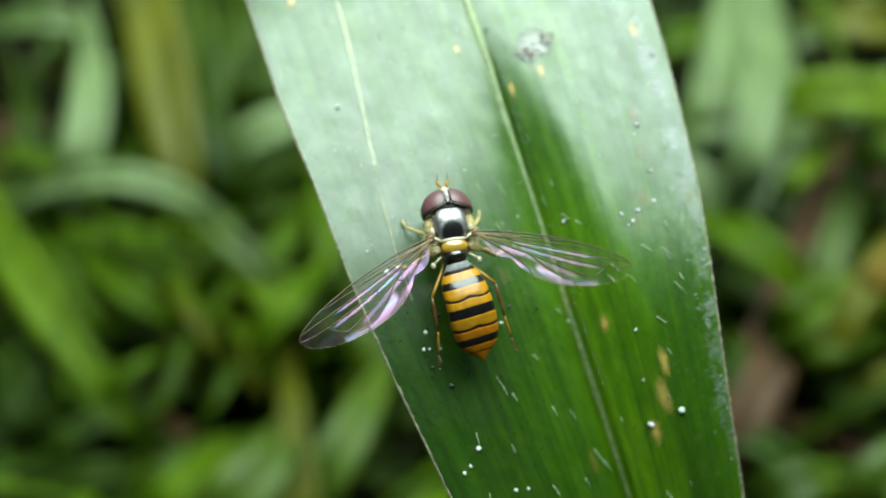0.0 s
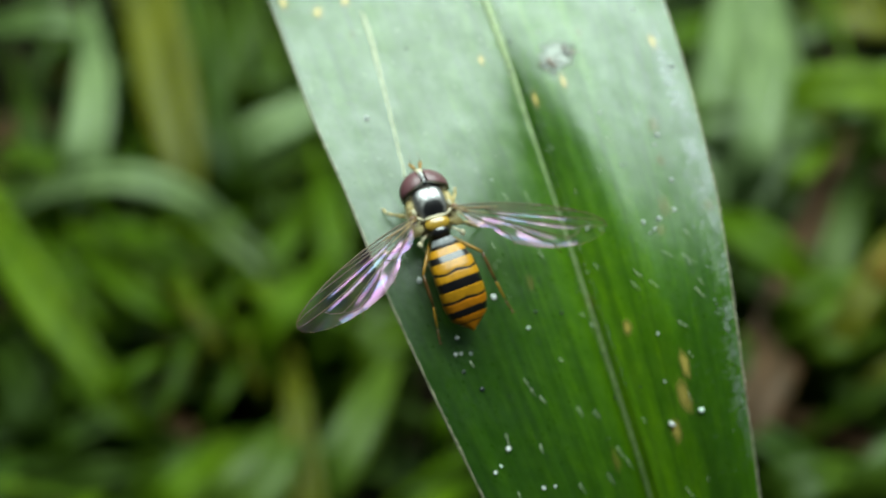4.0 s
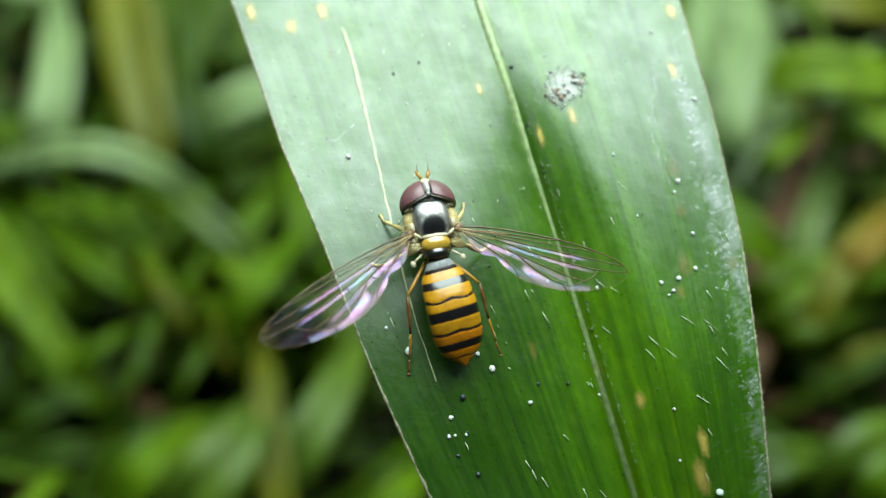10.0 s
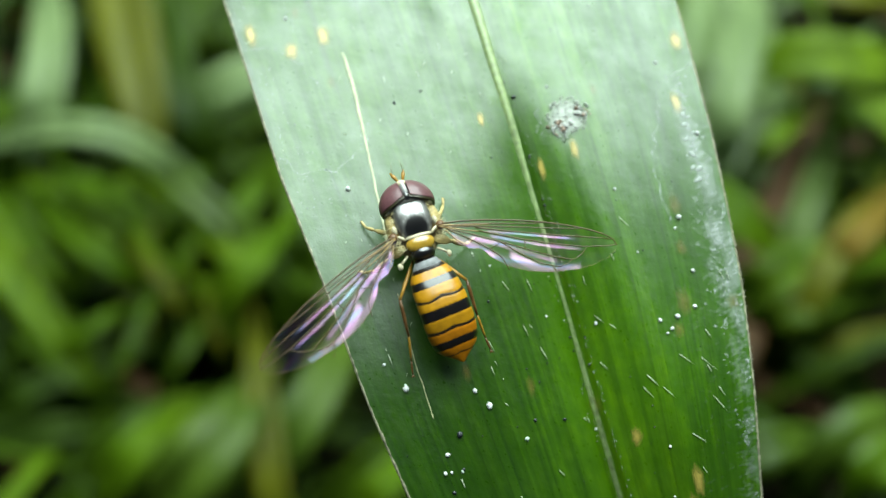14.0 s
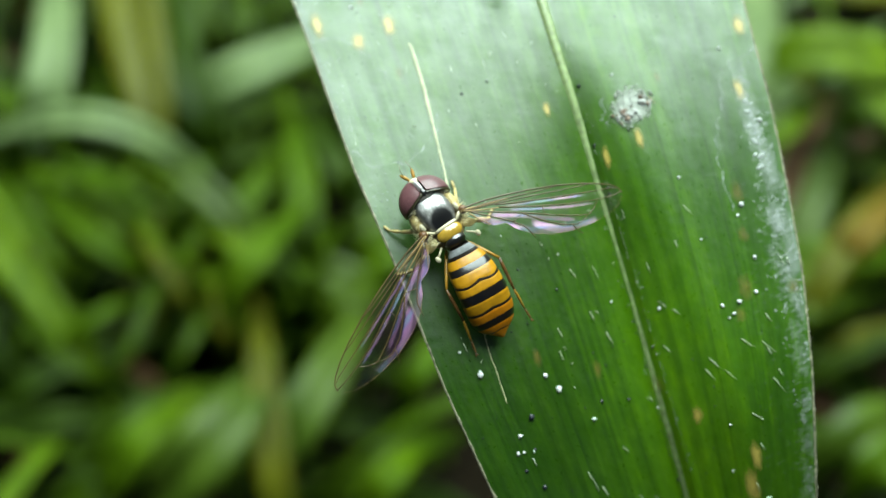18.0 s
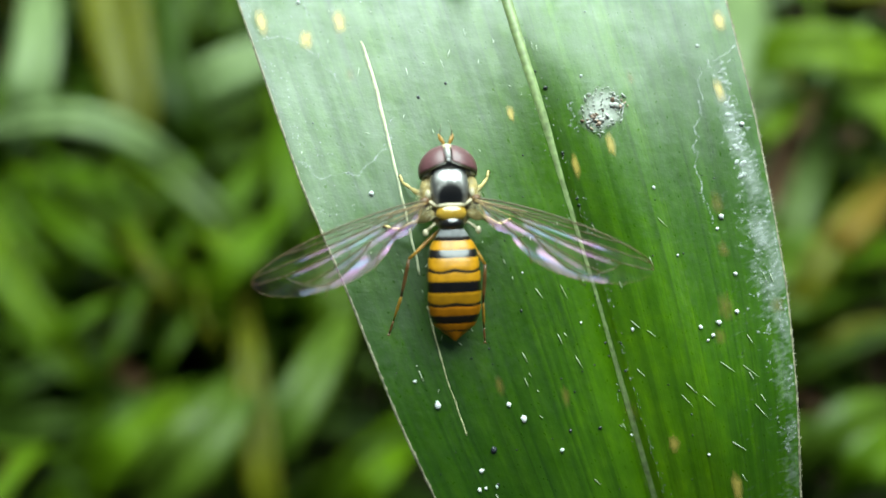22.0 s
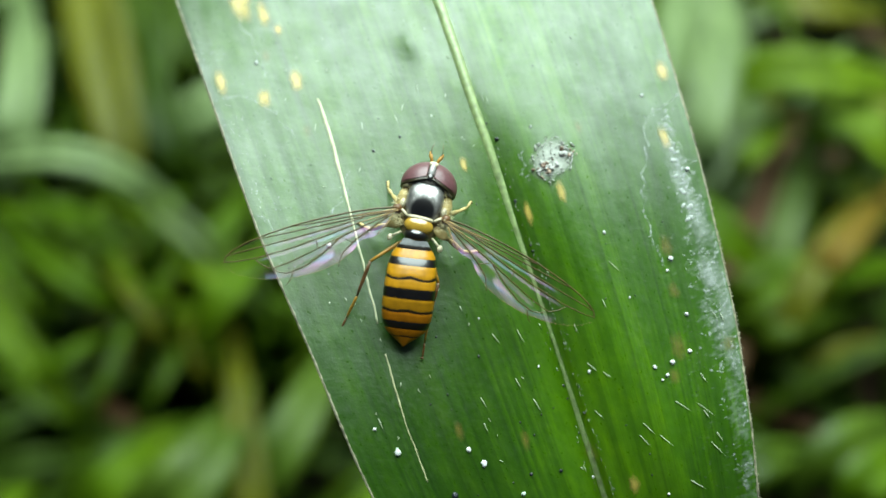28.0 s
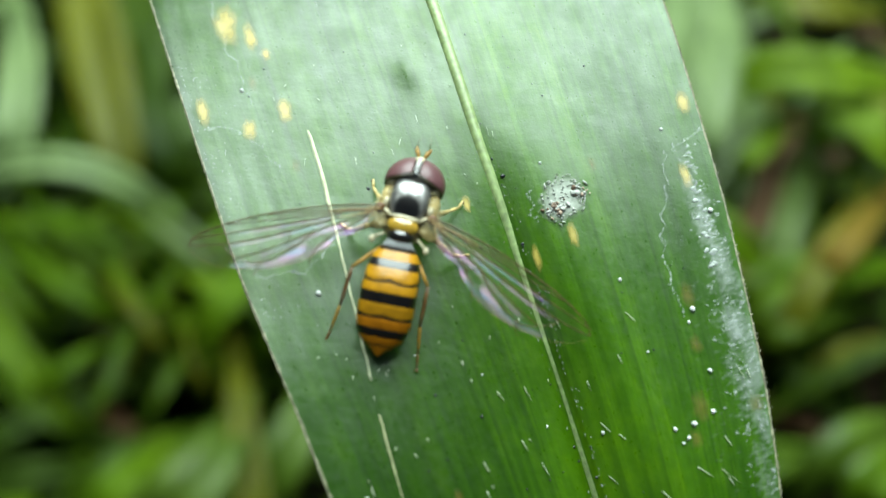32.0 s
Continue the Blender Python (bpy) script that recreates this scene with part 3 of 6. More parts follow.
def build_lesions():
    for u, v, ln, wd in ((-10.1, 13.1, 1.7, 0.9), (-5.95, 12.9, 1.5, 0.95), (-7.65, 11.95, 1.2, 0.9), (-8.0, 17.4, 1.9, 0.9), (-7.1, 16.3, 0.8, 0.6),
                         (2.9, 7.85, 0.95, 0.5), (6.2, 5.25, 1.3, 0.45), (7.9, 6.15, 1.2, 0.6), (13.6, 12.5, 1.1, 0.8), (13.5, 8.9, 1.3, 0.7),
                         (14.6, -11.0, 1.7, 0.75), (14.55, -12.7, 2.2, 0.9), (14.1, -14.6, 1.5, 0.8), (11.4, -8.8, 1.0, 0.7), (-9.4, 18.3, 3.0, 1.6)):
        patch("yellow_spot", M_YELLOW, u, v, ln * 1.25, wd * 1.0, 14, label="soft-edged yellow spot", plateau=1.15)
    for u, v, ln, wd in ((13.3, 3.2, 1.4, 0.8), (13.6, 1.0, 1.0, 0.7), (13.75, -1.8, 1.5, 1.0), (13.5, -3.3, 1.0, 0.7), (16.5, -1.7, 0.9, 0.9), (-7.7, 14.6, 0.9, 0.5),
                         (9.0, 9.6, 0.9, 0.4), (5.6, -6.4, 1.2, 0.5), (9.3, -7.2, 1.3, 0.6), (-5.3, 9.9, 0.8, 0.5), (10.6, -16.2, 1.6, 0.6), (2.2, -5.8, 1.0, 0.5)):
        patch("tan_spot", M_TAN, u, v, ln * 1.2, wd * 1.2, 14, label="faint tan spot")


build_lesions()


def build_scar():
    """A thin skin over the eaten patch, puckered into pale wrinkles, with brown crumbs in two heaps."""
    scar = patch("feeding_scar", M_SCAR, 7.5, 7.9, 2.75, 2.45, -20, 0.05, 26, 0.12, "round whitish feeding scar with brown crumbs", 1.6)
    rnd = random.Random(5)
    for i in range(84):
        a = rnd.uniform(0, 6.28)
        r = rnd.gauss(1.0, 0.1) if i < 26 else 1.08 * rnd.random() ** 0.7
        u, v = 7.5 + r * math.cos(a) * 0.98, 7.9 + r * math.sin(a) * 1.1
        way = a + 1.57 + rnd.gauss(0, 0.5) if i < 26 else rnd.uniform(0, 6.28)
        ln, bow = (rnd.uniform(0.16, 0.34) if i < 26 else rnd.uniform(0.06, 0.2)), rnd.uniform(-1.2, 1.2)
        pts = [on_leaf(u + ln * (q - 0.5) * math.cos(way + bow * q), v + ln * (q - 0.5) * math.sin(way + bow * q), 0.05 + 0.05 * math.sin(math.pi * q)) for q in (0, 0.3, 0.6, 1)]
        th = rnd.uniform(0.016, 0.04) * MM
        part("wrinkle", mesh_of("wrinkle", *tube(pts, [th * 0.4, th, th * 1.1, th * 0.4], 5), M_FLAKE), scar)
    for i in range(46):
        u, v = (7.3, 7.5) if i < 30 else (8.1, 8.25)
        u, v, s = u + rnd.gauss(0, 0.3), v + rnd.gauss(0, 0.2), rnd.uniform(0.05, 0.13)
        c = on_leaf(u, v, 0.06 + s * 0.3) / MM
        turn = Euler((rnd.uniform(-0.4, 0.4), rnd.uniform(-0.4, 0.4), rnd.uniform(0, 3))).to_matrix()
        v3, f3 = ellipsoid((0, 0, 0), (s * rnd.uniform(0.9, 1.9), s * rnd.uniform(0.6, 1.1), s * 0.6), 8, 5, turn)
        v3 = [q * (1 + 0.5 * noise.noise(q / (s * MM) * 1.5 + Vector((i, 0, 0)))) + c * MM for q in v3]
        part("crumb", mesh_of("crumb", v3, f3, (M_BROWN, M_TANCRUMB, M_FLAKE)[rnd.choice((0, 1, 1, 2, 2))]), scar)


build_scar()


def build_specks():
    """Small eggs and mould heads on the blade, and dark droppings."""
    rnd = random.Random(9)

    def speck(name, mat, u, v, s, label):
        s *= rnd.uniform(0.62, 0.88)
        c = on_leaf(u, v, s * 0.45) / MM
        v3, f3 = ellipsoid((0, 0, 0), (s * rnd.uniform(0.85, 1.15), s * rnd.uniform(0.85, 1.3), s * 0.62), 12, 8, Euler((0, 0, rnd.uniform(0, 3))).to_matrix())
        v3 = [q * (1 + 0.3 * noise.noise(q / (s * MM) * 1.6 + Vector((u, v, 0)))) + c * MM for q in v3]
        part(name, mesh_of(name, v3, f3, mat), leaf, label)

    for u, v, s in ((-4.07, 3.54, 0.19), (-8.2, 14.2, 0.15), (6.5, 9.75, 0.10), (10.05, 4.0, 0.10), (11.25, 0.66, 0.09), (13.5, 2.6, 0.17), (13.3, 2.0, 0.12),
                    (14.25, -0.2, 0.16), (14.35, -2.05, 0.16), (13.4, -2.6, 0.16), (12.45, -2.85, 0.15), (13.1, -3.25, 0.13), (12.85, -3.5, 0.12), (6.5, -2.7, 0.11),
                    (3.4, -0.3, 0.07), (9.15, -3.0, 0.12), (2.65, -6.75, 0.19), (3.4, -7.45, 0.19), (-0.8, -6.75, 0.20), (1.3, -9.9, 0.17), (4.03, -15.7, 0.18),
                    (3.27, -16.95, 0.14), (13.82, -14.2, 0.22), (13.1, -9.3, 0.10), (13.45, -11.9, 0.10), (9.4, -8.45, 0.10), (6.0, -17.7, 0.12), (6.7, -17.6, 0.11),
                    (1.2, -10.8, 0.11), (1.5, -10.75, 0.10), (12.45, 11.2, 0.11), (14.6, 7.2, 0.22), (-1.9, -5.6, 0.10), (0.3, 0.6, 0.06)):
        speck("white_speck", M_WHITE, u, v, s, "tiny round white egg")
    for u, v, s in ((5.4, -9.05, 0.15), (-0.82, -6.6, 0.1), (15.5, -13.5, 0.2), (2.05, -10.7, 0.13), (3.6, -16.6, 0.12)):
        speck("grey_speck", M_GREYDOT, u, v, s, "tiny greyish egg shell")
    for u, v, s in ((2.65, -12.58, 0.19), (1.9, -8.9, 0.22), (1.65, -11.7, 0.12), (5.85, -8.1, 0.1), (7.5, -8.0, 0.1), (-1.8, 8.65, 0.11), (2.1, -10.6, 0.1), (4.2, 10.1, 0.1),
                    (-0.4, 9.4, 0.09), (4.7, 9.2, 0.13), (1.2, -1.2, 0.08), (8.9, -5.1, 0.1)):
        speck("dark_speck", M_DARKDOT, u, v, s, "tiny dark dropping")
    for _ in range(70):
        v = rnd.uniform(-17, 17)
        u = rnd.uniform(left_edge(v) + 0.5, right_edge(v) - 2.0)
        speck("dark_speck", M_DARKDOT, u, v, rnd.uniform(0.03, 0.065), "tiny dark dropping")
    for _ in range(12):
        v = rnd.uniform(-17, 12)
        speck("dark_speck", M_DARKDOT, rib_line(v) + rnd.choice((-0.35, 0.38)), v, rnd.uniform(0.05, 0.1), "tiny dark dropping")


build_specks()


def build_hairs():
    """Short white hairs and scratches that lie along the blade, each its own sliver."""
    ends = ((10.24, 2.5, 10.77, 1.97), (9.06, -2.57, 9.53, -3.0), (9.84, -3.05, 10.2, -3.32), (6.15, -4.36, 6.55, -5.0), (9.45, -5.0, 9.87, -5.4), (11.8, -5.65, 12.37, -6.2),
            (11.62, -6.24, 12.17, -6.84), (12.65, -6.26, 13.3, -6.82), (9.82, 0.58, 10.0, 0.13), (13.5, -4.56, 14.27, -5.05), (14.7, -4.67, 15.6, -5.32), (15.4, -6.64, 16.15, -7.4),
            (5.4, -0.85, 5.78, -1.56), (4.07, -1.07, 4.47, -1.6), (14.25, -8.6, 15.0, -9.05), (9.2, -13.4, 9.7, -13.9), (10.63, -15.4, 11.3, -16.3), (11.24, -16.0, 11.7, -16.7),
            (9.98, -16.9, 10.4, -17.6), (8.1, -17.4, 8.6, -18.07), (9.69, -18.2, 10.06, -18.6), (2.0, -11.06, 2.2, -11.5), (3.92, -14.9, 4.12, -15.7), (5.08, -11.9, 5.42, -12.4))
    more = ((5.87, -15.4, 6.07, -15.96), (7.17, -10.6, 7.52, -10.9), (4.54, -17.9, 4.68, -18.35), (14.6, -17.6, 15.4, -18.6), (-4.84, 10.3, -4.9, 9.8), (-2.42, 10.25, -2.36, 9.8),
            (-0.66, 10.64, -0.5, 10.2), (0.54, 12.4, 0.62, 11.94), (-0.22, 11.2, -0.3, 10.8), (3.6, 11.9, 3.75, 11.4), (4.0, 11.7, 4.1, 11.2), (4.25, 11.5, 4.3, 11.1), (-1.7, -5.1, -1.5, -5.6))
    rnd = random.Random(3)
    rows = list(ends + more)
    for _ in range(20):
        v = rnd.uniform(-19, 3)
        u = rnd.uniform(rib_line(v) - 6, right_edge(v) - 0.6)
        ln = rnd.uniform(0.2, 0.6)
        rows.append((u, v, u + ln * rnd.uniform(0.3, 0.7), v - ln))
    for _ in range(48):
        v = rnd.uniform(-8, 17)
        u = rnd.uniform(left_edge(v) + 0.4, rib_line(v) - 0.3)
        ln, a = rnd.uniform(0.08, 0.26), rnd.gauss(0.35, 0.5)
        rows.append((u, v, u + ln * math.sin(a), v - ln * math.cos(a)))
    for a, b, c, d in rows:
        r = rnd.uniform(0.010, 0.019)
        pts = [on_leaf(a + (c - a) * s, b + (d - b) * s, 0.03 + 0.08 * s) for s in (0, 0.35, 0.7, 1)]
        part("hair", mesh_of("hair", *tube(pts, [r * MM, r * MM * 1.2, r * MM, r * MM * 0.3], 5), M_HAIR), leaf)


build_hairs()


def build_pale_lines():
    """The pale damaged vein left of the midrib, in two pieces, and thin raised veins."""
    for name, v0, v1, width, mat in (("pale_vein", 11.8, -0.5, 0.1, M_VEINLINE), ("pale_vein", -2.0, -8.2, 0.045, M_VEINTAN)):
        vs = [v0 + (v1 - v0) * i / 40 for i in range(41)]
        line = lambda v: float(np.interp(v, [-8.2, -5.37, -2.8, 5.2, 7.74, 9.7, 11.8], [0.6, -0.41, -1.12, -3.0, -3.62, -4.1, -4.77])) + 0.05 * noise.noise((v * 1.3, 0, 0))
        pts = [on_leaf(line(v), v, -0.02) for v in vs]
        rad = [(width * (0.55 + 0.45 * math.sin(math.pi * min(1, (i + 2) / 22))) + 0.02 * random.random()) * MM for i in range(41)]
        rad[-1] = rad[0] = 0.04 * MM
        part(name, mesh_of(name, *tube(pts, rad, 8), mat), leaf, "pale yellowish scar along a vein")


build_pale_lines()


def build_chalk():
    """The flaky white deposit beside one margin: clusters of flakes, and the thin trails of a leaf miner."""
    rnd = random.Random(21)
    flakes, fades = [], []

    def flake(u, v, ln, wd, turn):
        if not left_edge(v) + 0.15 < u < right_edge(v) - 0.1:
            return
        n, a = 7, radians(turn)
        vs = [on_leaf(u, v, 0.035)]
        for j in range(n):
            w = 2 * math.pi * j / n
            r = rnd.uniform(0.7, 1.2)
            x, y = math.cos(w) * wd / 2 * r, math.sin(w) * ln / 2 * r
            vs.append(on_leaf(u + x * math.cos(a) - y * math.sin(a), v + x * math.sin(a) + y * math.cos(a), 0.012))
        flakes.append((vs, [(0, 1 + j, 1 + (j + 1) % n) for j in range(n)]))
        fades.extend([1.1] + [0.0] * n)

    def flush(name, label, mat):
        me = mesh_of(name, *joined(flakes), mat)
        at = me.attributes.new("fade", "FLOAT", "POINT")
        at.data.foreach_set("value", fades)
        tagged(part(name, me, leaf, label), kind="stuff")
        flakes.clear(), fades.clear()

    vs = [11.0 - 0.22 * i for i in range(128)]
    across = 22
    verts, fade, faces = [], [], []
    for v in vs:
        mid = float(np.interp(v, [-17, -8, -2, 2, 5, 7.5, 11], [0.35, 0.4, 0.5, 0.6, 0.9, 1.2, 1.3]))
        half = float(np.interp(v, [-17, -8, -2, 1, 5, 9, 11], [0.5, 0.6, 0.9, 1.0, 0.7, 0.45, 0.3]))
        power = float(np.interp(v, [-17, -14, -10, -5, -2, 0, 2, 5, 8, 10, 11], [0.0, 0.45, 0.5, 0.4, 0.7, 1.0, 0.95, 0.8, 0.95, 0.5, 0.0]))
        for j in range(across + 1):
            far = 0.03 + 3.2 * (j / across) ** 1.3
            u = right_edge(v) - far
            verts.append(on_leaf(u, v, 0.03))
            fade.append(max(0.0, power * math.exp(-((far - mid) / half) ** 2) * (0.7 + 0.9 * noise.noise((u * 1.1, v * 0.8, 3.0))) - 0.02 - (0.3 if j == across else 0.0)))
    for i in range(len(vs) - 1):
        for j in range(across):
            k = i * (across + 1) + j
            faces.append((k, k + 1, k + across + 2, k + across + 1))
    me = mesh_of("chalky_deposit", verts, faces, M_CHALKY)
    at = me.attributes.new("fade", "FLOAT", "POINT")
    at.data.foreach_set("value", fade)
    part("chalky_deposit", me, leaf, "rippled whitish deposit beside the margin")
    trails = (((14.4, 11.1), (13.3, 10.5), (12.5, 10.1), (12.55, 8.4), (12.2, 6.6), (12.2, 5.0), (13.0, 2.3)), ((-10.5, 12.15), (-8.9, 12.05), (-7.7, 11.7), (-6.8, 10.7), (-5.8, 9.4)),
              ((-10.5, 20.1), (-9.6, 17.8), (-8.4, 15.2), (-7.65, 13.2)), ((6.3, 6.9), (6.0, 7.3), (5.9, 8.6)), ((-9.3, 8.4), (-8.4, 5.6), (-6.6, 4.4), (-4.6, 4.6), (-3.4, 6.0), (-3.1, 7.5)))
    for trail in trails:
        for (a, b), (c, d) in zip(trail, trail[1:]):
            k = int(math.hypot(c - a, d - b) * 11)
            for i in range(k):
                s = i / k
                flake(a + (c - a) * s + 0.12 * math.sin(b * 5 + s * 9) + rnd.gauss(0, 0.03), b + (d - b) * s + 0.1 * math.sin(a * 7 + s * 7) + rnd.gauss(0, 0.03), rnd.uniform(0.08, 0.24), rnd.uniform(0.08, 0.2), rnd.uniform(-40, 40))
    for _ in range(900):
        v = rnd.uniform(-16, 10.5)
        mid = float(np.interp(v, [-17, -8, -2, 2, 5, 7.5, 11], [0.45, 0.5, 0.7, 0.8, 0.9, 1.1, 1.2]))
        half = float(np.interp(v, [-17, -8, -2, 1, 5, 9, 11], [0.3, 0.4, 0.6, 0.65, 0.45, 0.25, 0.2]))
        u = right_edge(v) - max(0.15, rnd.gauss(mid, half))
        if noise.noise((u * 1.3, v * 0.7, 5.0)) + float(np.interp(v, [-16, -8, -5, 0, 4, 6, 9, 10.5], [-0.25, -0.2, -0.1, 0.25, 0.15, 0.0, 0.4, 0.0])) > 0.0:
            flake(u, v, rnd.uniform(0.08, 0.26), rnd.uniform(0.1, 0.34), rnd.uniform(-20, 40))
    for _ in range(18):
        v = rnd.uniform(4.6, 8.4)
        u = right_edge(v) - rnd.gauss(1.25, 0.2)
        s = rnd.uniform(0.05, 0.13) * (1.5 if 4.8 < v < 5.8 else 1.0)
        c = on_leaf(u, v, 0.02)
        v3, f3 = ellipsoid((0, 0, 0), (s * 1.3, s * 0.8, s * 0.2), 9, 6, Euler((0, 0, rnd.uniform(-0.3, 0.9))).to_matrix())
        part("crust", mesh_of("crust", [q * (1 + 0.5 * noise.noise(q / (s * MM) * 1.4 + Vector((u, v, 0)))) + c for q in v3], f3, M_CRUST), leaf, "lump of white crust")
    flush("flaky_deposit", "flaky whitish deposit beside the margin", M_CHALKY)
    for _ in range(170):
        v = rnd.uniform(-12, 11)
        flake(rib_line(v) + rnd.choice((1, 1, -1)) * (0.28 + abs(rnd.gauss(0, 0.16))), v, rnd.uniform(0.06, 0.2), rnd.uniform(0.03, 0.08), 16)
    for _ in range(150):
        v = rnd.uniform(2, 16)
        flake(left_edge(v) + abs(rnd.gauss(0.2, 1.0)) + 0.1, v, rnd.uniform(0.05, 0.14), rnd.uniform(0.05, 0.14), 0)
    flush("miner_trail", "thin crumbly white trails of a leaf miner", M_CHALK)


build_chalk()


# ---- the hoverfly: its own space is in mm, y towards its head, z up from the leaf; its scutellum stands over the origin ----
def build_hoverfly():
    fly = tagged(new("hoverfly"), "hoverfly with maroon eyes and a black and yellow banded abdomen", "hoverfly")
    B = 0.4

    def lofted(name, rows, mat, parent, label="", n=28, power=0.9):
        return part(name, mesh_of(name, *loft([(y, a, b, c + B) for y, a, b, c in rows], n, power), mat), parent, label)

    def ball(name, c, r, mat, parent, label="", tilt=None, n=20, m=12):
        return part(name, mesh_of(name, *ellipsoid((c[0], c[1], c[2] + B), r, n, m, tilt), mat), parent, label)

    thorax = lofted("thorax", [(2.15, 0.4, 0.45, 1.55), (2.0, 0.75, 0.75, 1.5), (1.6, 1.05, 0.9, 1.38), (1.0, 1.22, 0.9, 1.32), (0.4, 1.18, 0.78, 1.3), (-0.1, 0.92, 0.66, 1.3), (-0.5, 0.58, 0.5, 1.35)],
                    M_BRONZE, fly, "bronze thorax sides")
    lofted("dorsum", [(2.44, 0.46, 0.50, 1.74), (2.30, 0.68, 0.57, 1.75), (2.05, 0.82, 0.65, 1.77), (1.7, 0.89, 0.74, 1.79), (1.4, 0.92, 0.78, 1.8), (1.1, 0.92, 0.75, 1.8), (0.8, 0.86, 0.65, 1.8), (0.5, 0.74, 0.48, 1.8), (0.3, 0.62, 0.32, 1.8), (0.16, 0.5, 0.2, 1.8)],
           M_DORSUM, thorax, "glossy black back of the thorax, mirrored sky painted silver in front", 56, 0.66)
    ball("scutellum", (0, 0.04, 2.0), (0.72, 0.46, 0.32), M_SCUT, thorax, "glossy yellow scutellum")
    ball("scutellar_rim", (0, 0.37, 2.13), (0.66, 0.15, 0.16), M_IVORY, thorax, "cream rim before the scutellum")
    ball("postnotum", (0, -0.45, 1.78), (0.62, 0.38, 0.52), M_BLACK, thorax, "black bulge behind the scutellum")
    for s in (-1, 1):
        slant = Euler((0, 0, radians(s * 38))).to_matrix()
        ball("shoulder_patch", (s * 0.84, 0.5, 2.06), (0.27, 0.09, 0.13), M_IVORY, thorax, "pale yellow patch at the wing base", slant)
        ball("shoulder_patch", (s * 1.03, 1.22, 1.66), (0.34, 0.74, 0.42), M_PALE, thorax)
        ball("shoulder_patch", (s * 0.84, 1.98, 1.86), (0.18, 0.24, 0.3), M_IVORY, thorax)
        ball("shoulder_patch", (s * 1.02, 0.95, 2.02), (0.14, 0.26, 0.2), M_IVORY, thorax)
        ball("wing_base", (s * 1.2, 0.62, 2.05), (0.24, 0.24, 0.22), M_LEGDARK, thorax, "dark brown wing hinge")
        lobe = Euler((radians(12), radians(s * 18), radians(s * -24))).to_matrix()
        ball("calypter", (s * 1.12, -0.02, 1.72), (0.42, 0.24, 0.07), M_PALE, thorax, "pale yellow lobe behind the wing base", lobe)
        knob = [(s * 0.75, -0.35, 1.7 + B), (s * 1.0, -0.55, 1.75 + B), (s * 1.22, -0.72, 1.7 + B)]
        part("haltere", mesh_of("haltere", *joined([tube([Vector(p) * MM for p in knob], [0.06 * MM] * 3, 8), ellipsoid((s * 1.24, -0.76, 1.68 + B), (0.14, 0.18, 0.13), 12, 8)]), M_IVORY), fly, "pale yellow haltere")
    rnd = random.Random(4)
    hairs = []
    for _ in range(900):
        s = rnd.choice((-1, 1))
        y, up = rnd.uniform(-0.1, 2.1), rnd.uniform(-0.3, 0.75)
        r = float(np.interp(y, [-0.7, -0.1, 0.5, 1.2, 2.1], [0.55, 0.95, 1.2, 1.18, 0.7]))
        a = Vector((s * r * math.cos(up), y, 1.4 + B + 1.0 * math.sin(up)))
        out = Vector((s * math.cos(up), rnd.uniform(-0.7, 0.25), math.sin(up) + rnd.uniform(-0.2, 0.3))).normalized()
        ln = rnd.uniform(0.16, 0.5)
        hairs.append(tube([a * MM, (a + out * ln * 0.6) * MM, (a + out * ln) * MM], [0.008 * MM, 0.006 * MM, 0.002 * MM], 4))
    tagged(part("fuzz", mesh_of("fuzz", *joined(hairs), M_FUZZ), thorax, "fine pale yellow fuzz"), kind="stuff")

    head = ball("head", (0, 2.16, 1.66), (1.14, 0.32, 0.86), M_HEAD, fly, "broad head, dusted grey behind the eyes")
    for s in (-1, 1):
        v3, f3 = ellipsoid((0, 0, 0), (1.4, 1.27, 0.95), 64, 40)
        dome = []
        for q in v3:
            x = max(0.19, s * q.x / MM)
            dome.append(Vector((s * x, max(q.y / MM + 2.12, 2.36 - 0.36 * (x - 0.2)) , q.z / MM + 1.74 + B)) * MM)
        part("eye", mesh_of("eye", dome, f3, M_EYE), head, "large smooth maroon compound eye")
        rim = []
        for q in v3:
            x = max(0.12, s * q.x * 0.985 / MM)
            rim.append(Vector((s * x, min(max(q.y / MM + 2.02, 2.23 - 0.36 * (x - 0.2)), 2.42 - 0.36 * (x - 0.2)), q.z * 0.985 / MM + 1.73 + B)) * MM)
        part("eye_rim", mesh_of("eye_rim", rim, f3, M_RIM), head, "dark bronze rim behind the eye")
        ball("cheek", (s * 1.1, 1.96, 1.8), (0.22, 0.13, 0.42), M_SILVER, head, "silvery white rim behind the eye")
        root = Vector((s * 0.12, 3.28, 2.0 + B))
        seg = [root, root + Vector((s * 0.05, 0.16, 0.08)), root + Vector((s * 0.14, 0.36, 0.04)), root + Vector((s * 0.22, 0.6, -0.06))]
        part("antenna", mesh_of("antenna", *tube([p * MM for p in seg], [0.06 * MM, 0.08 * MM, 0.1 * MM, 0.03 * MM], 10), M_ORANGE), head, "short orange antenna")
        hair = [seg[2], seg[2] + Vector((s * 0.02, 0.3, 0.25)), seg[2] + Vector((-s * 0.06, 0.6, 0.4))]
        part("arista", mesh_of("arista", *tube([p * MM for p in hair], [0.02 * MM, 0.014 * MM, 0.005 * MM], 5), M_LEGDARK), head, "thin dark bristle")
    ball("frons", (0, 2.66, 1.72), (0.23, 0.66, 0.92), M_SILVER, head, "silvery stripe between the eyes")
    ball("ocellar_knob", (0, 2.36, 2.52), (0.17, 0.22, 0.12), M_BLACK, head, "small black knob on the crown")
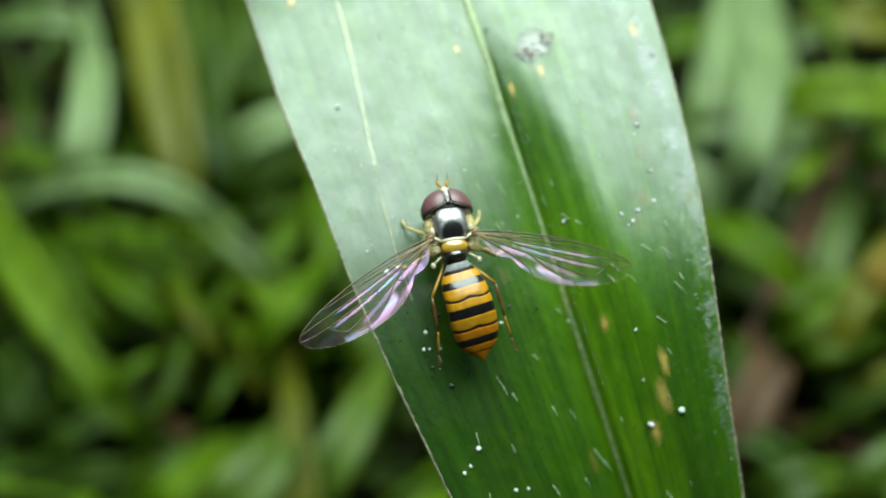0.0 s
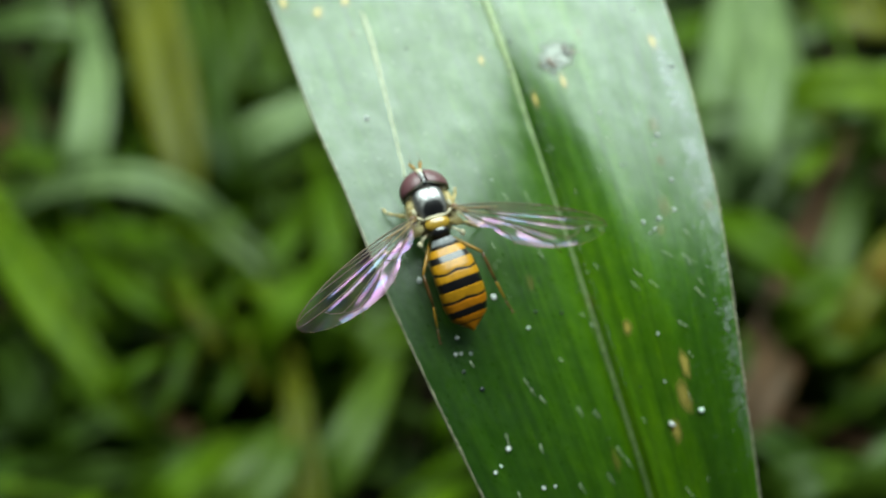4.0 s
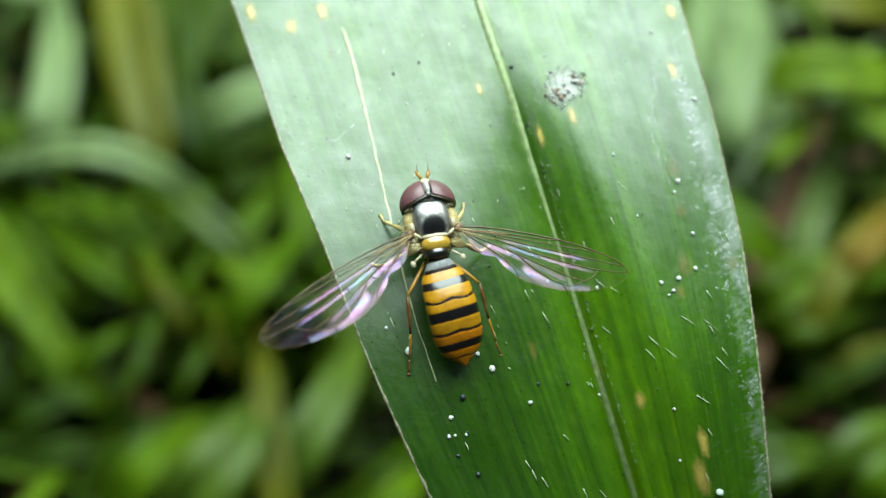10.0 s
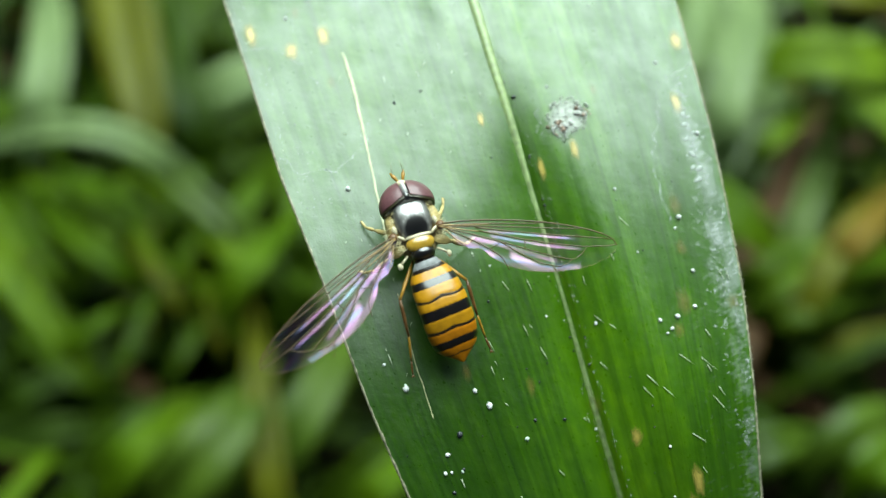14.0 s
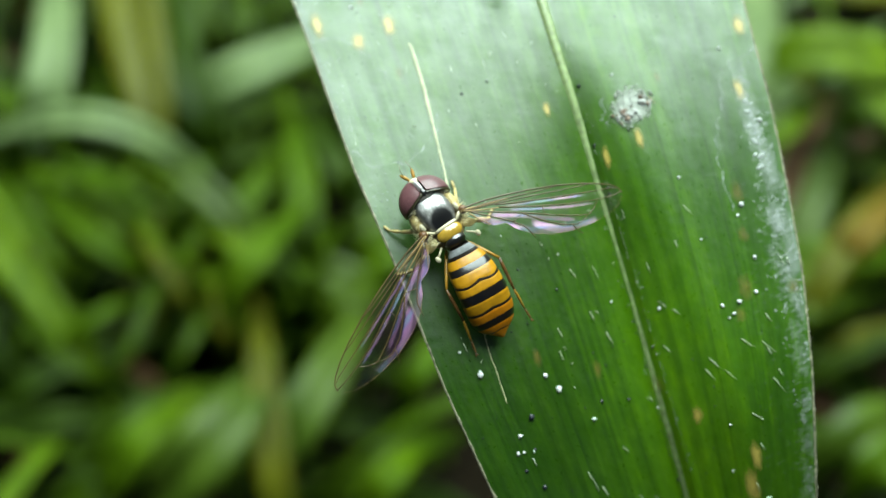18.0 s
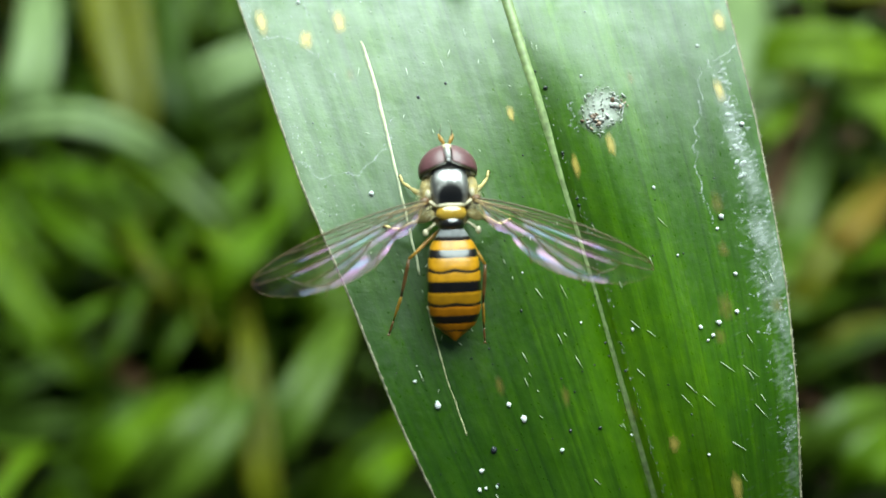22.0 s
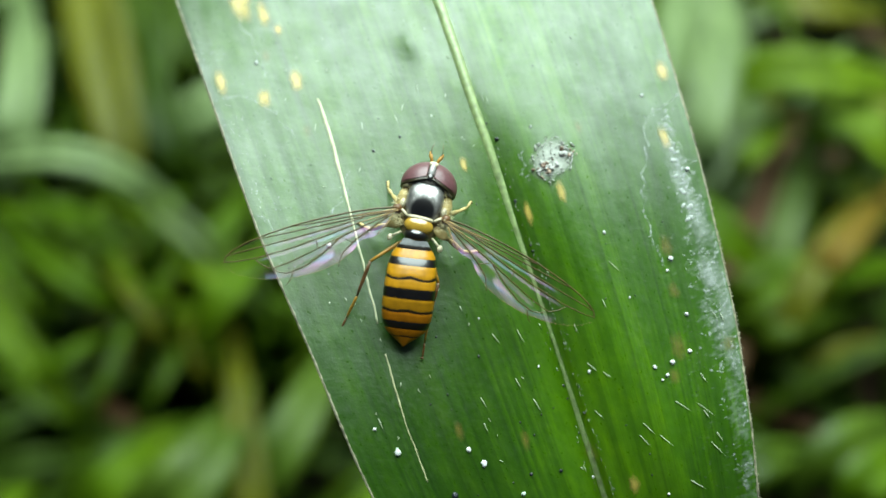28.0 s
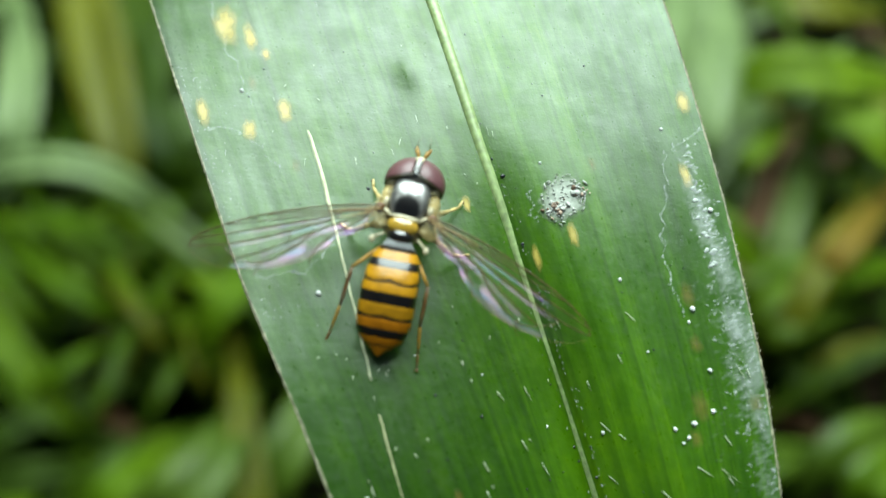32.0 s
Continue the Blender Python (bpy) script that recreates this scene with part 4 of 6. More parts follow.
    ball("face", (0, 3.14, 1.72), (0.38, 0.28, 0.62), M_IVORY, head, "pale yellow face")

    # abdomen: rings from its base at y = 0.2 to the tip, each band a strip of its own
    outline_y = [0.25, 0.0, -0.35, -0.7, -1.2, -2.0, -2.7, -3.4, -4.0, -4.35, -4.6, -4.82, -4.97, -5.15]
    outline_r = [0.52, 0.62, 0.88, 1.08, 1.18, 1.24, 1.26, 1.25, 1.16, 1.0, 0.76, 0.44, 0.26, 0.08]

    def ring(y, grow=0.0):
        r = float(np.interp(y, outline_y[::-1], outline_r[::-1]))
        top = float(np.interp(y, [-5.15, -4.6, -4.2, -3.5, -2.8, -2.2, -1.6, -1.2, -0.8, -0.4, 0.25], [0.05, 0.40, 0.62, 0.88, 1.05, 1.10, 1.02, 0.88, 0.68, 0.48, 0.36]))
        h = r * 0.52 + 0.1
        return (y, r + grow, h + grow, top - h)

    ys = [0.25 - 5.38 * i / 44 for i in range(45)]
    abdomen = part("abdomen", mesh_of("abdomen", *loft([ring(y, -0.03) for y in ys], 40, 0.8), M_BAND_DARK), fly, "flattened banded abdomen, black, yellow and orange")

    def band(name, y0, y1, mat, label="", w0=0.0, w1=0.0):
        k = max(2, int(abs(y1 - y0) / 0.08))
        n = 48
        verts, faces = [], []
        for i in range(k + 1):
            for j in range(n):
                w = 2 * math.pi * j / n
                c = math.cos(w)
                y = (y0 + w0 * abs(math.sin(3.2 * c)) * (1 if abs(c) < 0.97 else 0)) * (1 - i / k) + (y1 + w1 * abs(math.sin(3.2 * c))) * i / k
                _, a, b, z = ring(y)
                g = 0.0 if 0 < i < k else -0.014
                sn = math.sin(w)
                verts.append(((a + g) * math.copysign(abs(c) ** 0.8, c) * MM, y * MM, (z + (b + g) * math.copysign(abs(sn) ** 0.8, sn)) * MM))
        for i in range(k):
            for j in range(n):
                faces.append((i * n + j, i * n + (j + 1) % n, (i + 1) * n + (j + 1) % n, (i + 1) * n + j))
        part(name, mesh_of(name, verts, faces, mat), abdomen, label)

    band("silver_band", 0.12, -0.20, M_GREYBAND, "silvery grey first segment")
    band("dark_band", -0.20, -0.40, M_BAND_DARK)
    band("yellow_band", -0.38, -0.80, M_BAND_YELLOW, "amber yellow band")
    band("black_band", -0.78, -1.16, M_BAND_BLACK, "glossy black band")
    band("yellow_band", -1.14, -1.62, M_BAND_YELLOW, "", 0.0, -0.14)
    band("dark_line", -1.60, -1.78, M_BAND_DARK, "thin wavy dark line", -0.14, -0.09)
    band("yellow_band", -1.76, -2.24, M_BAND_YELLOW, "", -0.09, 0.0)
    band("black_band", -2.22, -2.74, M_BAND_BLACK)
    band("orange_band", -2.72, -3.22, M_BAND_YELLOW, "", 0.0, -0.09)
    band("dark_line", -3.20, -3.38, M_BAND_DARK, "", -0.09, -0.06)
    band("orange_band", -3.36, -3.86, M_BAND_ORANGE, "orange band", -0.06, 0.0)
    band("black_band", -3.84, -4.24, M_BAND_BLACK)
    band("orange_band", -4.22, -4.56, M_BAND_ORANGE, "", 0.0, -0.05)
    band("dark_line", -4.54, -4.63, M_BAND_DARK, "", -0.05, -0.04)
    band("orange_tip", -4.61, -5.14, M_BAND_ORANGE, "pointed orange tip")

    # wings
    lead_x = [0.0, 0.8, 2.0, 3.5, 5.0, 6.5, 7.6, 8.3, 8.65, 8.75]
    lead_y = [0.10, 0.30, 0.48, 0.60, 0.66, 0.62, 0.50, 0.33, 0.14, -0.12]
    back_x = [0.0, 0.5, 1.0, 1.5, 2.1, 2.6, 3.4, 4.4, 5.6, 6.8, 7.6, 8.3, 8.65, 8.75]
    back_y = [-0.15, -0.42, -0.85, -1.0, -0.95, -1.35, -1.7, -1.85, -1.8, -1.52, -1.2, -0.8, -0.46, -0.14]

    def wing_z(x, y):
        return 0.16 * math.sin(x * 0.35) + 0.012 * math.sin(y * 8.5 + x * 0.5) * ease(0.5, 2.5, x) - 0.04 * y * y * 0.3

    wing_lines = (((1.7, 3.4, 5.2, 6.8, 8.0), (0.05, 0.02, 0.06, 0.12, 0.2), 2.0, 6.8, 0.16, 0.8),
                  ((1.9, 3.6, 5.4, 7.0, 8.2), (-0.1, -0.28, -0.38, -0.36, -0.2), 2.2, 7.4, 0.2, 0.9),
                  ((0.3, 1.6, 2.9, 4.2, 5.6, 6.6), (-0.12, -0.3, -0.52, -0.78, -1.02, -1.08), 1.2, 6.2, 0.3, 0.8),
                  ((3.0, 4.0, 5.0, 5.9, 6.3), (-0.56, -1.05, -1.42, -1.5, -1.3), 3.2, 6.2, 0.6, 1.0),
                  ((0.4, 1.5, 2.4, 3.1, 3.5), (-0.16, -0.55, -0.9, -1.3, -1.9), 1.0, 3.4, 0.7, 1.0))

    def wing_shine(x, y):
        """Where glints are painted in as extra gloss: in strips behind the veins, and on the lobe at the base."""
        most = 0.25 * ease(-0.6, -1.7, y) if y < -0.6 else 0.0
        rim = y - float(np.interp(x, back_x, back_y))
        if 0.6 < x < 7.0:
            most = max(most, 0.66 * (1 - ease(0.16, 0.55, rim)))
        for xs, ys, x0, x1, wide, power in wing_lines:
            far = float(np.interp(x, xs, ys)) - 0.03 - y
            if x0 < x < x1 and 0 < far < wide:
                most = max(most, power * ease(0.0, 0.2, far / wide) * (1 - ease(0.75, 1.0, far / wide)) * ease(x0, x0 + 0.5, x) * (1 - ease(x1 - 0.8, x1, x)))
        return most

    def make_wing(s):
        cols, rows = 96, 40
        verts, faces = [], []
        for i in range(cols + 1):
            x = 8.75 * i / cols
            a, b = float(np.interp(x, lead_x, lead_y)), float(np.interp(x, back_x, back_y))
            for j in range(rows + 1):
                y = a + (b - a) * j / rows
                verts.append((s * x * MM, y * MM, wing_z(x, y) * MM))
        for i in range(cols):
            for j in range(rows):
                f = (i * (rows + 1) + j, (i + 1) * (rows + 1) + j, (i + 1) * (rows + 1) + j + 1, i * (rows + 1) + j + 1)
                faces.append(f if s > 0 else f[::-1])
        me = mesh_of("wing", verts, faces, M_WING)
        thin = me.attributes.new("thin", "FLOAT", "POINT")
        thin.data.foreach_set("value", [wing_shine(8.75 * i / cols, verts[i * (rows + 1) + j][1] / MM) for i in range(cols + 1) for j in range(rows + 1)])
        wing = part("wing", me, fly, "clear wing with a faint pink and violet shimmer")

        def vein(points, r, mat=M_VEIN, name="vein"):
            pts = []
            for (x0, y0), (x1, y1) in zip(points, points[1:]):
                for q in range(6):
                    f = q / 6
                    pts.append((x0 + (x1 - x0) * f, y0 + (y1 - y0) * f))
            pts.append(points[-1])
            sm = [pts[0]] + [tuple((pts[i - 1][c] + pts[i][c] * 2 + pts[i + 1][c]) / 4 for c in (0, 1)) for i in range(1, len(pts) - 1)] + [pts[-1]]
            rad = [r * (0.98 - 0.48 * i / len(sm)) * MM for i in range(len(sm))]
            part(name, mesh_of(name, *tube([Vector((s * x, y, wing_z(x, y) + 0.01)) * MM for x, y in sm], rad, 6), mat), wing)

        vein([(x, float(np.interp(x, lead_x, lead_y))) for x in (0, 1.0, 2.2, 3.6, 5.0, 6.4, 7.4, 8.1, 8.55, 8.74)], 0.05, M_VEIN, "costal_vein")
        vein([(0.1, -0.02), (1.4, 0.22), (3.0, 0.38), (4.4, 0.52), (5.0, 0.62)], 0.045)
        vein([(0.2, -0.05), (1.6, 0.1), (3.2, 0.24), (5.2, 0.38), (6.6, 0.5), (7.0, 0.56)], 0.04)
        vein([(1.7, 0.05), (3.4, 0.02), (5.2, 0.06), (6.8, 0.12), (8.0, 0.2), (8.45, 0.18)], 0.04)
        vein([(1.9, -0.1), (3.6, -0.28), (5.4, -0.38), (7.0, -0.36), (8.2, -0.2), (8.7, -0.05)], 0.04)
        vein([(0.3, -0.12), (1.6, -0.3), (2.9, -0.52), (4.2, -0.78), (5.6, -1.02), (6.6, -1.08), (7.0, -0.72), (7.2, -0.4)], 0.038)
        vein([(3.0, -0.56), (4.0, -1.05), (5.0, -1.42), (5.9, -1.5), (6.3, -1.3), (6.5, -1.1)], 0.034)
        vein([(0.4, -0.16), (1.5, -0.55), (2.4, -0.9), (3.1, -1.3), (3.5, -1.9)], 0.04)
        vein([(2.5, -0.95), (3.0, -0.55)], 0.03)
        vein([(4.15, -0.3), (4.2, -0.76)], 0.03)
        vein([(5.6, -1.5), (5.9, -1.9), (6.1, -2.0)], 0.026)
        vein([(0.3, -0.2), (0.8, -0.6), (1.3, -0.9)], 0.035, M_VEINPALE, "base_vein")
        vein([(0.0, 0.0), (0.7, 0.08), (1.5, 0.17), (2.4, 0.3)], 0.055, M_VEINPALE, "base_vein")
        vein([(0.0, -0.05), (0.6, -0.09), (1.3, -0.12), (1.9, -0.12)], 0.045, M_VEINPALE, "base_vein")
        hind = [(x, float(np.interp(x, back_x, back_y))) for x in (0.5, 1.0, 1.5, 2.1, 2.6, 3.4, 4.4, 5.6, 6.8, 7.6, 8.3, 8.7)]
        vein(hind, 0.007, M_VEINPALE, "hind_margin")
        return wing

    wings = (make_wing(-1), make_wing(1))

    # legs
    def leg(s, joints, radii, mats, origin=(0, 0, 0)):
        pts = [(Vector((s * x, y, z)) - Vector((s * origin[0], origin[1], origin[2]))) for x, y, z in joints]
        top = None
        for i, (name, mat) in enumerate(mats):
            a, b = pts[i], pts[i + 1]
            mid = (a + b) / 2 + Vector((0, 0, 0.06 if i == 0 else 0.0))
            me = mesh_of(name, *tube([p * MM for p in (a, (a + mid) / 2, mid, (mid + b) / 2, b)], [radii[i] * q * MM for q in (0.6, 0.9, 0.9, 0.75, 0.55)], 10), mat)
            if top is None:
                top = part("leg", me, fly, "slender jointed leg, yellow and brown")
            else:
                part(name, me, top)
        foot = pts[-1]
        claw = joined([tube([foot * MM, (foot + Vector((s * c, -0.12, -0.03))) * MM], [0.05 * MM, 0.02 * MM], 6) for c in (0.1, -0.06)])
        part("claw", mesh_of("claw", *claw, M_LEGDARK), top)
        return top

    names = ("femur", "tibia", "tarsus", "foot")
    hinds = []
    for s in (-1, 1):
        leg(s, [(0.45, 1.35, 1.2), (1.3, 1.2, 1.5), (1.75, 1.7, 0.85), (2.1, 2.2, 0.14), (2.2, 2.6, 0.06)], (0.17, 0.14, 0.1, 0.08), [(n, M_PALE) for n in names])
        leg(s, [(0.55, 0.35, 1.2), (1.6, -0.15, 1.8), (2.35, -0.35, 1.0), (2.75, -0.1, 0.15), (3.1, 0.1, 0.06)], (0.19, 0.15, 0.12, 0.1), list(zip(names, (M_PALE, M_PALE, M_PALE, M_PALE))))
        hip = (0.5, -0.5, 1.4)
        h = leg(s, [hip, (1.75, -2.2, 1.7), (1.85, -3.9, 1.05), (2.05, -5.0, 0.3), (2.17, -5.65, 0.06)], (0.11, 0.1, 0.075, 0.06), list(zip(names, (M_ORANGE, M_LEGDARK, M_ORANGE, M_LEGDARK))), hip)
        h.location = (s * hip[0] * MM, hip[1] * MM, hip[2] * MM)
        hinds.append(h)
    return fly, abdomen, wings, hinds


hoverfly, fly_abdomen, fly_wings, fly_hinds = build_hoverfly()


# ---- the plants below ----
def blade_mesh(base, mid, tip, width, cuts=18, fold=0.16, twist=0.0, lean=(0.0, -0.35, 0.94)):
    base, mid, tip = Vector(base), Vector(mid), Vector(tip)
    verts, faces = [], []
    up = Vector(lean)
    for i in range(cuts + 1):
        t = i / cuts
        p = base * (1 - t) ** 2 + (mid * 2 - (base + tip) / 2) * (2 * t * (1 - t)) + tip * t * t
        d = ((mid * 2 - (base + tip) / 2 - base) * (2 * (1 - t)) + (tip - (mid * 2 - (base + tip) / 2)) * (2 * t)).normalized()
        across = d.cross(up).normalized()
        across = Matrix.Rotation(twist * (t - 0.5), 3, d) @ across
        out = across.cross(d).normalized()
        w = width / 2 * (0.6 + 0.4 * min(1.0, t * 3.0)) * max(0.03, 1 - (max(0.0, t - 0.45) / 0.56) ** 1.6)
        for s in (-1, -0.5, -0.06, 0.0, 0.06, 0.5, 1):
            verts.append(p + across * w * s + out * (abs(s) * w * fold - (0.0006 if abs(s) < 0.03 else 0.0) + 0.02 * w * math.sin(9 * t + s)))
        for s in (1, 0.0, -1):
            verts.append(p + across * w * s * 0.98 + out * (abs(s) * w * fold - 0.0009))
    n = 10
    for i in range(cuts):
        for j in range(n):
            faces.append((i * n + j, i * n + (j + 1) % n, (i + 1) * n + (j + 1) % n, (i + 1) * n + j))
    faces.append(tuple(range(n))[::-1])
    faces.append(tuple(range(cuts * n, cuts * n + n)))
    return verts, faces


LABELS = {"pale": "broad pale green grass blade, sky sheen in its colour", "sheen": "arching grey-green grass blade with a soft sheen", "bright": "fresh bright green grass blade", "silver": "broad green grass blade, silvered by sky sheen put into its colour", "fresh": "broad green grass blade, sunlight put into its colour", "olive": "olive yellow grass stalk",
          "leaf": "deep green grass blade in the undergrowth", "low": "grass blade near the soil, its green darkened for shade", "straw": "dry brown grass blade", "rust": "withered orange grass blade"}


def rooted(base, mid):
    """The foot of a blade: from its lowest visible point on down to the soil."""
    b, m = Vector(base), Vector(mid)
    return (b.x + (b.x - m.x) * 0.15, b.y + 0.01, -0.012)


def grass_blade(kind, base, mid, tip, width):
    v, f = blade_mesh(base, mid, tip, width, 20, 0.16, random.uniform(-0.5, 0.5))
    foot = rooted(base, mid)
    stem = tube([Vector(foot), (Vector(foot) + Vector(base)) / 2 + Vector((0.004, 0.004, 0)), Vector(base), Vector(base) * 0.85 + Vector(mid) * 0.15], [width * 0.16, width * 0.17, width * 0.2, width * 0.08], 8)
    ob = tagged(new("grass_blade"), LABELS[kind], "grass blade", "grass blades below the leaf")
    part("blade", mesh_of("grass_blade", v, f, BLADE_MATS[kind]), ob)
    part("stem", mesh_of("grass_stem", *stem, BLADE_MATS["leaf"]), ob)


def build_plants():
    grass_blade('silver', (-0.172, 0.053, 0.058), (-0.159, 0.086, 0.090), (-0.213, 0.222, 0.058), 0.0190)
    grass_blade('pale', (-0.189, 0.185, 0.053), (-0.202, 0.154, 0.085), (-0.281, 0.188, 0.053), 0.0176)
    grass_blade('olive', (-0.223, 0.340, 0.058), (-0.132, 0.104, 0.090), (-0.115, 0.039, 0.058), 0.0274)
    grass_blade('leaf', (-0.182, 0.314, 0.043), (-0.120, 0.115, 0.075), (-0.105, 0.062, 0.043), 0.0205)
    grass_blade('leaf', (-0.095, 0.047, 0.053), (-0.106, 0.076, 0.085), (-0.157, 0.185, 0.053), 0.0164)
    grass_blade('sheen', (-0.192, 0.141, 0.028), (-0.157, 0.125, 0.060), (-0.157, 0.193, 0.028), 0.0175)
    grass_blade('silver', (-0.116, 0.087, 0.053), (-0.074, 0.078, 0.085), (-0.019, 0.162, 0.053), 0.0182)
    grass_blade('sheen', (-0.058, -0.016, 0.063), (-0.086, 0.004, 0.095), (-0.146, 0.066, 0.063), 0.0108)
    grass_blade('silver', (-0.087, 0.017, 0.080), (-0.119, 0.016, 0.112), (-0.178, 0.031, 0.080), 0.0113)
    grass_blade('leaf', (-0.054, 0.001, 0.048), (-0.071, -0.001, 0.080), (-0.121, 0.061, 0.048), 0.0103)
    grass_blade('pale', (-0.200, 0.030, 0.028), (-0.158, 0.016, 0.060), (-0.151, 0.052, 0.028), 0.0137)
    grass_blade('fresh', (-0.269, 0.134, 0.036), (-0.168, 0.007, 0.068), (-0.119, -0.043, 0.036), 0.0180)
    grass_blade('bright', (-0.175, 0.060, 0.038), (-0.120, 0.017, 0.070), (-0.085, 0.010, 0.038), 0.0160)
    grass_blade('olive', (-0.096, 0.056, 0.028), (-0.095, -0.005, 0.060), (-0.118, -0.023, 0.028), 0.0076)
    grass_blade('leaf', (-0.193, 0.017, 0.023), (-0.130, -0.003, 0.055), (-0.103, 0.024, 0.023), 0.0108)
    grass_blade('leaf', (-0.125, -0.010, 0.018), (-0.139, -0.046, 0.050), (-0.194, -0.053, 0.018), 0.0100)
    grass_blade('low', (-0.173, -0.059, 0.028), (-0.125, -0.068, 0.060), (-0.108, -0.047, 0.028), 0.0109)
    grass_blade('leaf', (-0.121, -0.083, 0.043), (-0.090, -0.077, 0.075), (-0.076, -0.041, 0.043), 0.0173)
    grass_blade('bright', (-0.110, -0.091, 0.048), (-0.088, -0.082, 0.080), (-0.084, -0.047, 0.048), 0.0115)
    grass_blade('sheen', (-0.092, -0.095, 0.053), (-0.065, -0.083, 0.085), (-0.058, -0.033, 0.053), 0.0210)
    grass_blade('olive', (-0.045, -0.112, 0.048), (-0.054, -0.071, 0.080), (-0.073, 0.008, 0.048), 0.0105)
    grass_blade('sheen', (-0.061, -0.085, 0.043), (-0.040, -0.064, 0.075), (-0.028, -0.006, 0.043), 0.0161)
    grass_blade('bright', (-0.056, 0.002, 0.038), (-0.055, 0.027, 0.070), (-0.081, 0.122, 0.038), 0.0125)
    grass_blade('leaf', (-0.035, 0.041, 0.038), (-0.044, 0.039, 0.070), (-0.070, 0.112, 0.038), 0.0110)
    grass_blade('sheen', (-0.053, 0.040, 0.018), (-0.031, 0.025, 0.050), (-0.009, 0.065, 0.018), 0.0121)
    grass_blade('bright', (-0.043, 0.013, 0.028), (-0.022, 0.002, 0.060), (-0.004, 0.041, 0.028), 0.0157)
    grass_blade('sheen', (-0.073, 0.027, 0.023), (-0.039, -0.006, 0.055), (-0.010, 0.003, 0.023), 0.0138)
    grass_blade('leaf', (-0.066, -0.002, 0.013), (-0.033, -0.015, 0.045), (-0.006, 0.015, 0.013), 0.0126)
    grass_blade('leaf', (-0.123, 0.138, 0.028), (-0.119, 0.156, 0.060), (-0.155, 0.276, 0.028), 0.0147)
    grass_blade('leaf', (-0.114, 0.166, 0.028), (-0.113, 0.180, 0.060), (-0.149, 0.300, 0.028), 0.0117)
    grass_blade('straw', (-0.123, 0.044, 0.003), (-0.121, -0.002, 0.035), (-0.145, -0.004, 0.004), 0.0104)
    grass_blade('low', (-0.161, -0.050, 0.028), (-0.160, -0.038, 0.060), (-0.209, 0.018, 0.028), 0.0139)
    grass_blade('leaf', (-0.137, -0.088, 0.028), (-0.106, -0.090, 0.060), (-0.102, -0.068, 0.028), 0.0120)
    grass_blade('bright', (-0.028, -0.099, 0.048), (-0.016, -0.093, 0.080), (-0.002, -0.066, 0.048), 0.0102)
    grass_blade('leaf', (-0.052, -0.082, 0.018), (-0.020, -0.077, 0.050), (0.010, -0.050, 0.018), 0.0128)
    grass_blade('straw', (-0.285, 0.168, 0.000), (-0.237, 0.141, 0.030), (-0.234, 0.187, 0.004), 0.0176)
    grass_blade('leaf', (-0.220, 0.112, 0.018), (-0.213, 0.120, 0.050), (-0.277, 0.232, 0.018), 0.0126)
    grass_blade('leaf', (-0.226, 0.066, 0.018), (-0.196, 0.077, 0.050), (-0.216, 0.148, 0.018), 0.0127)
    grass_blade('leaf', (-0.139, 0.031, 0.018), (-0.098, -0.010, 0.050), (-0.081, -0.028, 0.018), 0.0093)
    grass_blade('leaf', (-0.102, 0.036, 0.013), (-0.075, -0.016, 0.045), (-0.075, -0.029, 0.013), 0.0105)
    grass_blade('leaf', (-0.179, 0.055, 0.033), (-0.132, 0.025, 0.065), (-0.112, 0.040, 0.033), 0.0134)
    grass_blade('leaf', (-0.113, -0.020, 0.018), (-0.094, -0.020, 0.050), (-0.093, 0.032, 0.018), 0.0082)
    grass_blade('bright', (-0.165, 0.015, 0.018), (-0.135, -0.021, 0.050), (-0.129, -0.027, 0.018), 0.0074)
    grass_blade('straw', (-0.147, -0.001, 0.000), (-0.112, -0.035, 0.030), (-0.098, -0.036, 0.004), 0.0072)
    grass_blade('straw', (-0.148, 0.012, 0.003), (-0.125, 0.006, 0.035), (-0.133, 0.057, 0.004), 0.0099)
    grass_blade('leaf', (-0.052, 0.003, 0.038), (-0.054, 0.011, 0.070), (-0.072, 0.082, 0.038), 0.0123)
    grass_blade('leaf', (-0.114, 0.157, 0.028), (-0.097, 0.139, 0.060), (-0.125, 0.250, 0.028), 0.0117)
    grass_blade('leaf', (-0.190, 0.129, 0.028), (-0.172, 0.129, 0.060), (-0.204, 0.236, 0.028), 0.0147)
    grass_blade('pale', (-0.187, 0.150, 0.033), (-0.158, 0.127, 0.065), (-0.173, 0.200, 0.033), 0.0119)
    grass_blade('leaf', (-0.102, 0.054, 0.033), (-0.098, 0.049, 0.065), (-0.127, 0.114, 0.033), 0.0113)
    grass_blade('leaf', (-0.079, 0.060, 0.028), (-0.088, 0.051, 0.060), (-0.111, 0.111, 0.028), 0.0092)
    grass_blade('low', (-0.182, -0.023, 0.008), (-0.141, -0.034, 0.040), (-0.135, -0.008, 0.008), 0.0123)
    grass_blade('bright', (-0.018, -0.042, 0.018), (-0.007, -0.039, 0.050), (0.013, 0.012, 0.018), 0.0099)
    grass_blade('bright', (-0.117, 0.066, 0.028), (-0.080, 0.017, 0.060), (-0.053, 0.019, 0.028), 0.0132)
    grass_blade('bright', (-0.104, 0.027, 0.023), (-0.077, 0.036, 0.055), (-0.071, 0.113, 0.023), 0.0116)
    grass_blade('leaf', (-0.128, 0.078, 0.018), (-0.093, 0.057, 0.050), (-0.067, 0.112, 0.018), 0.0146)
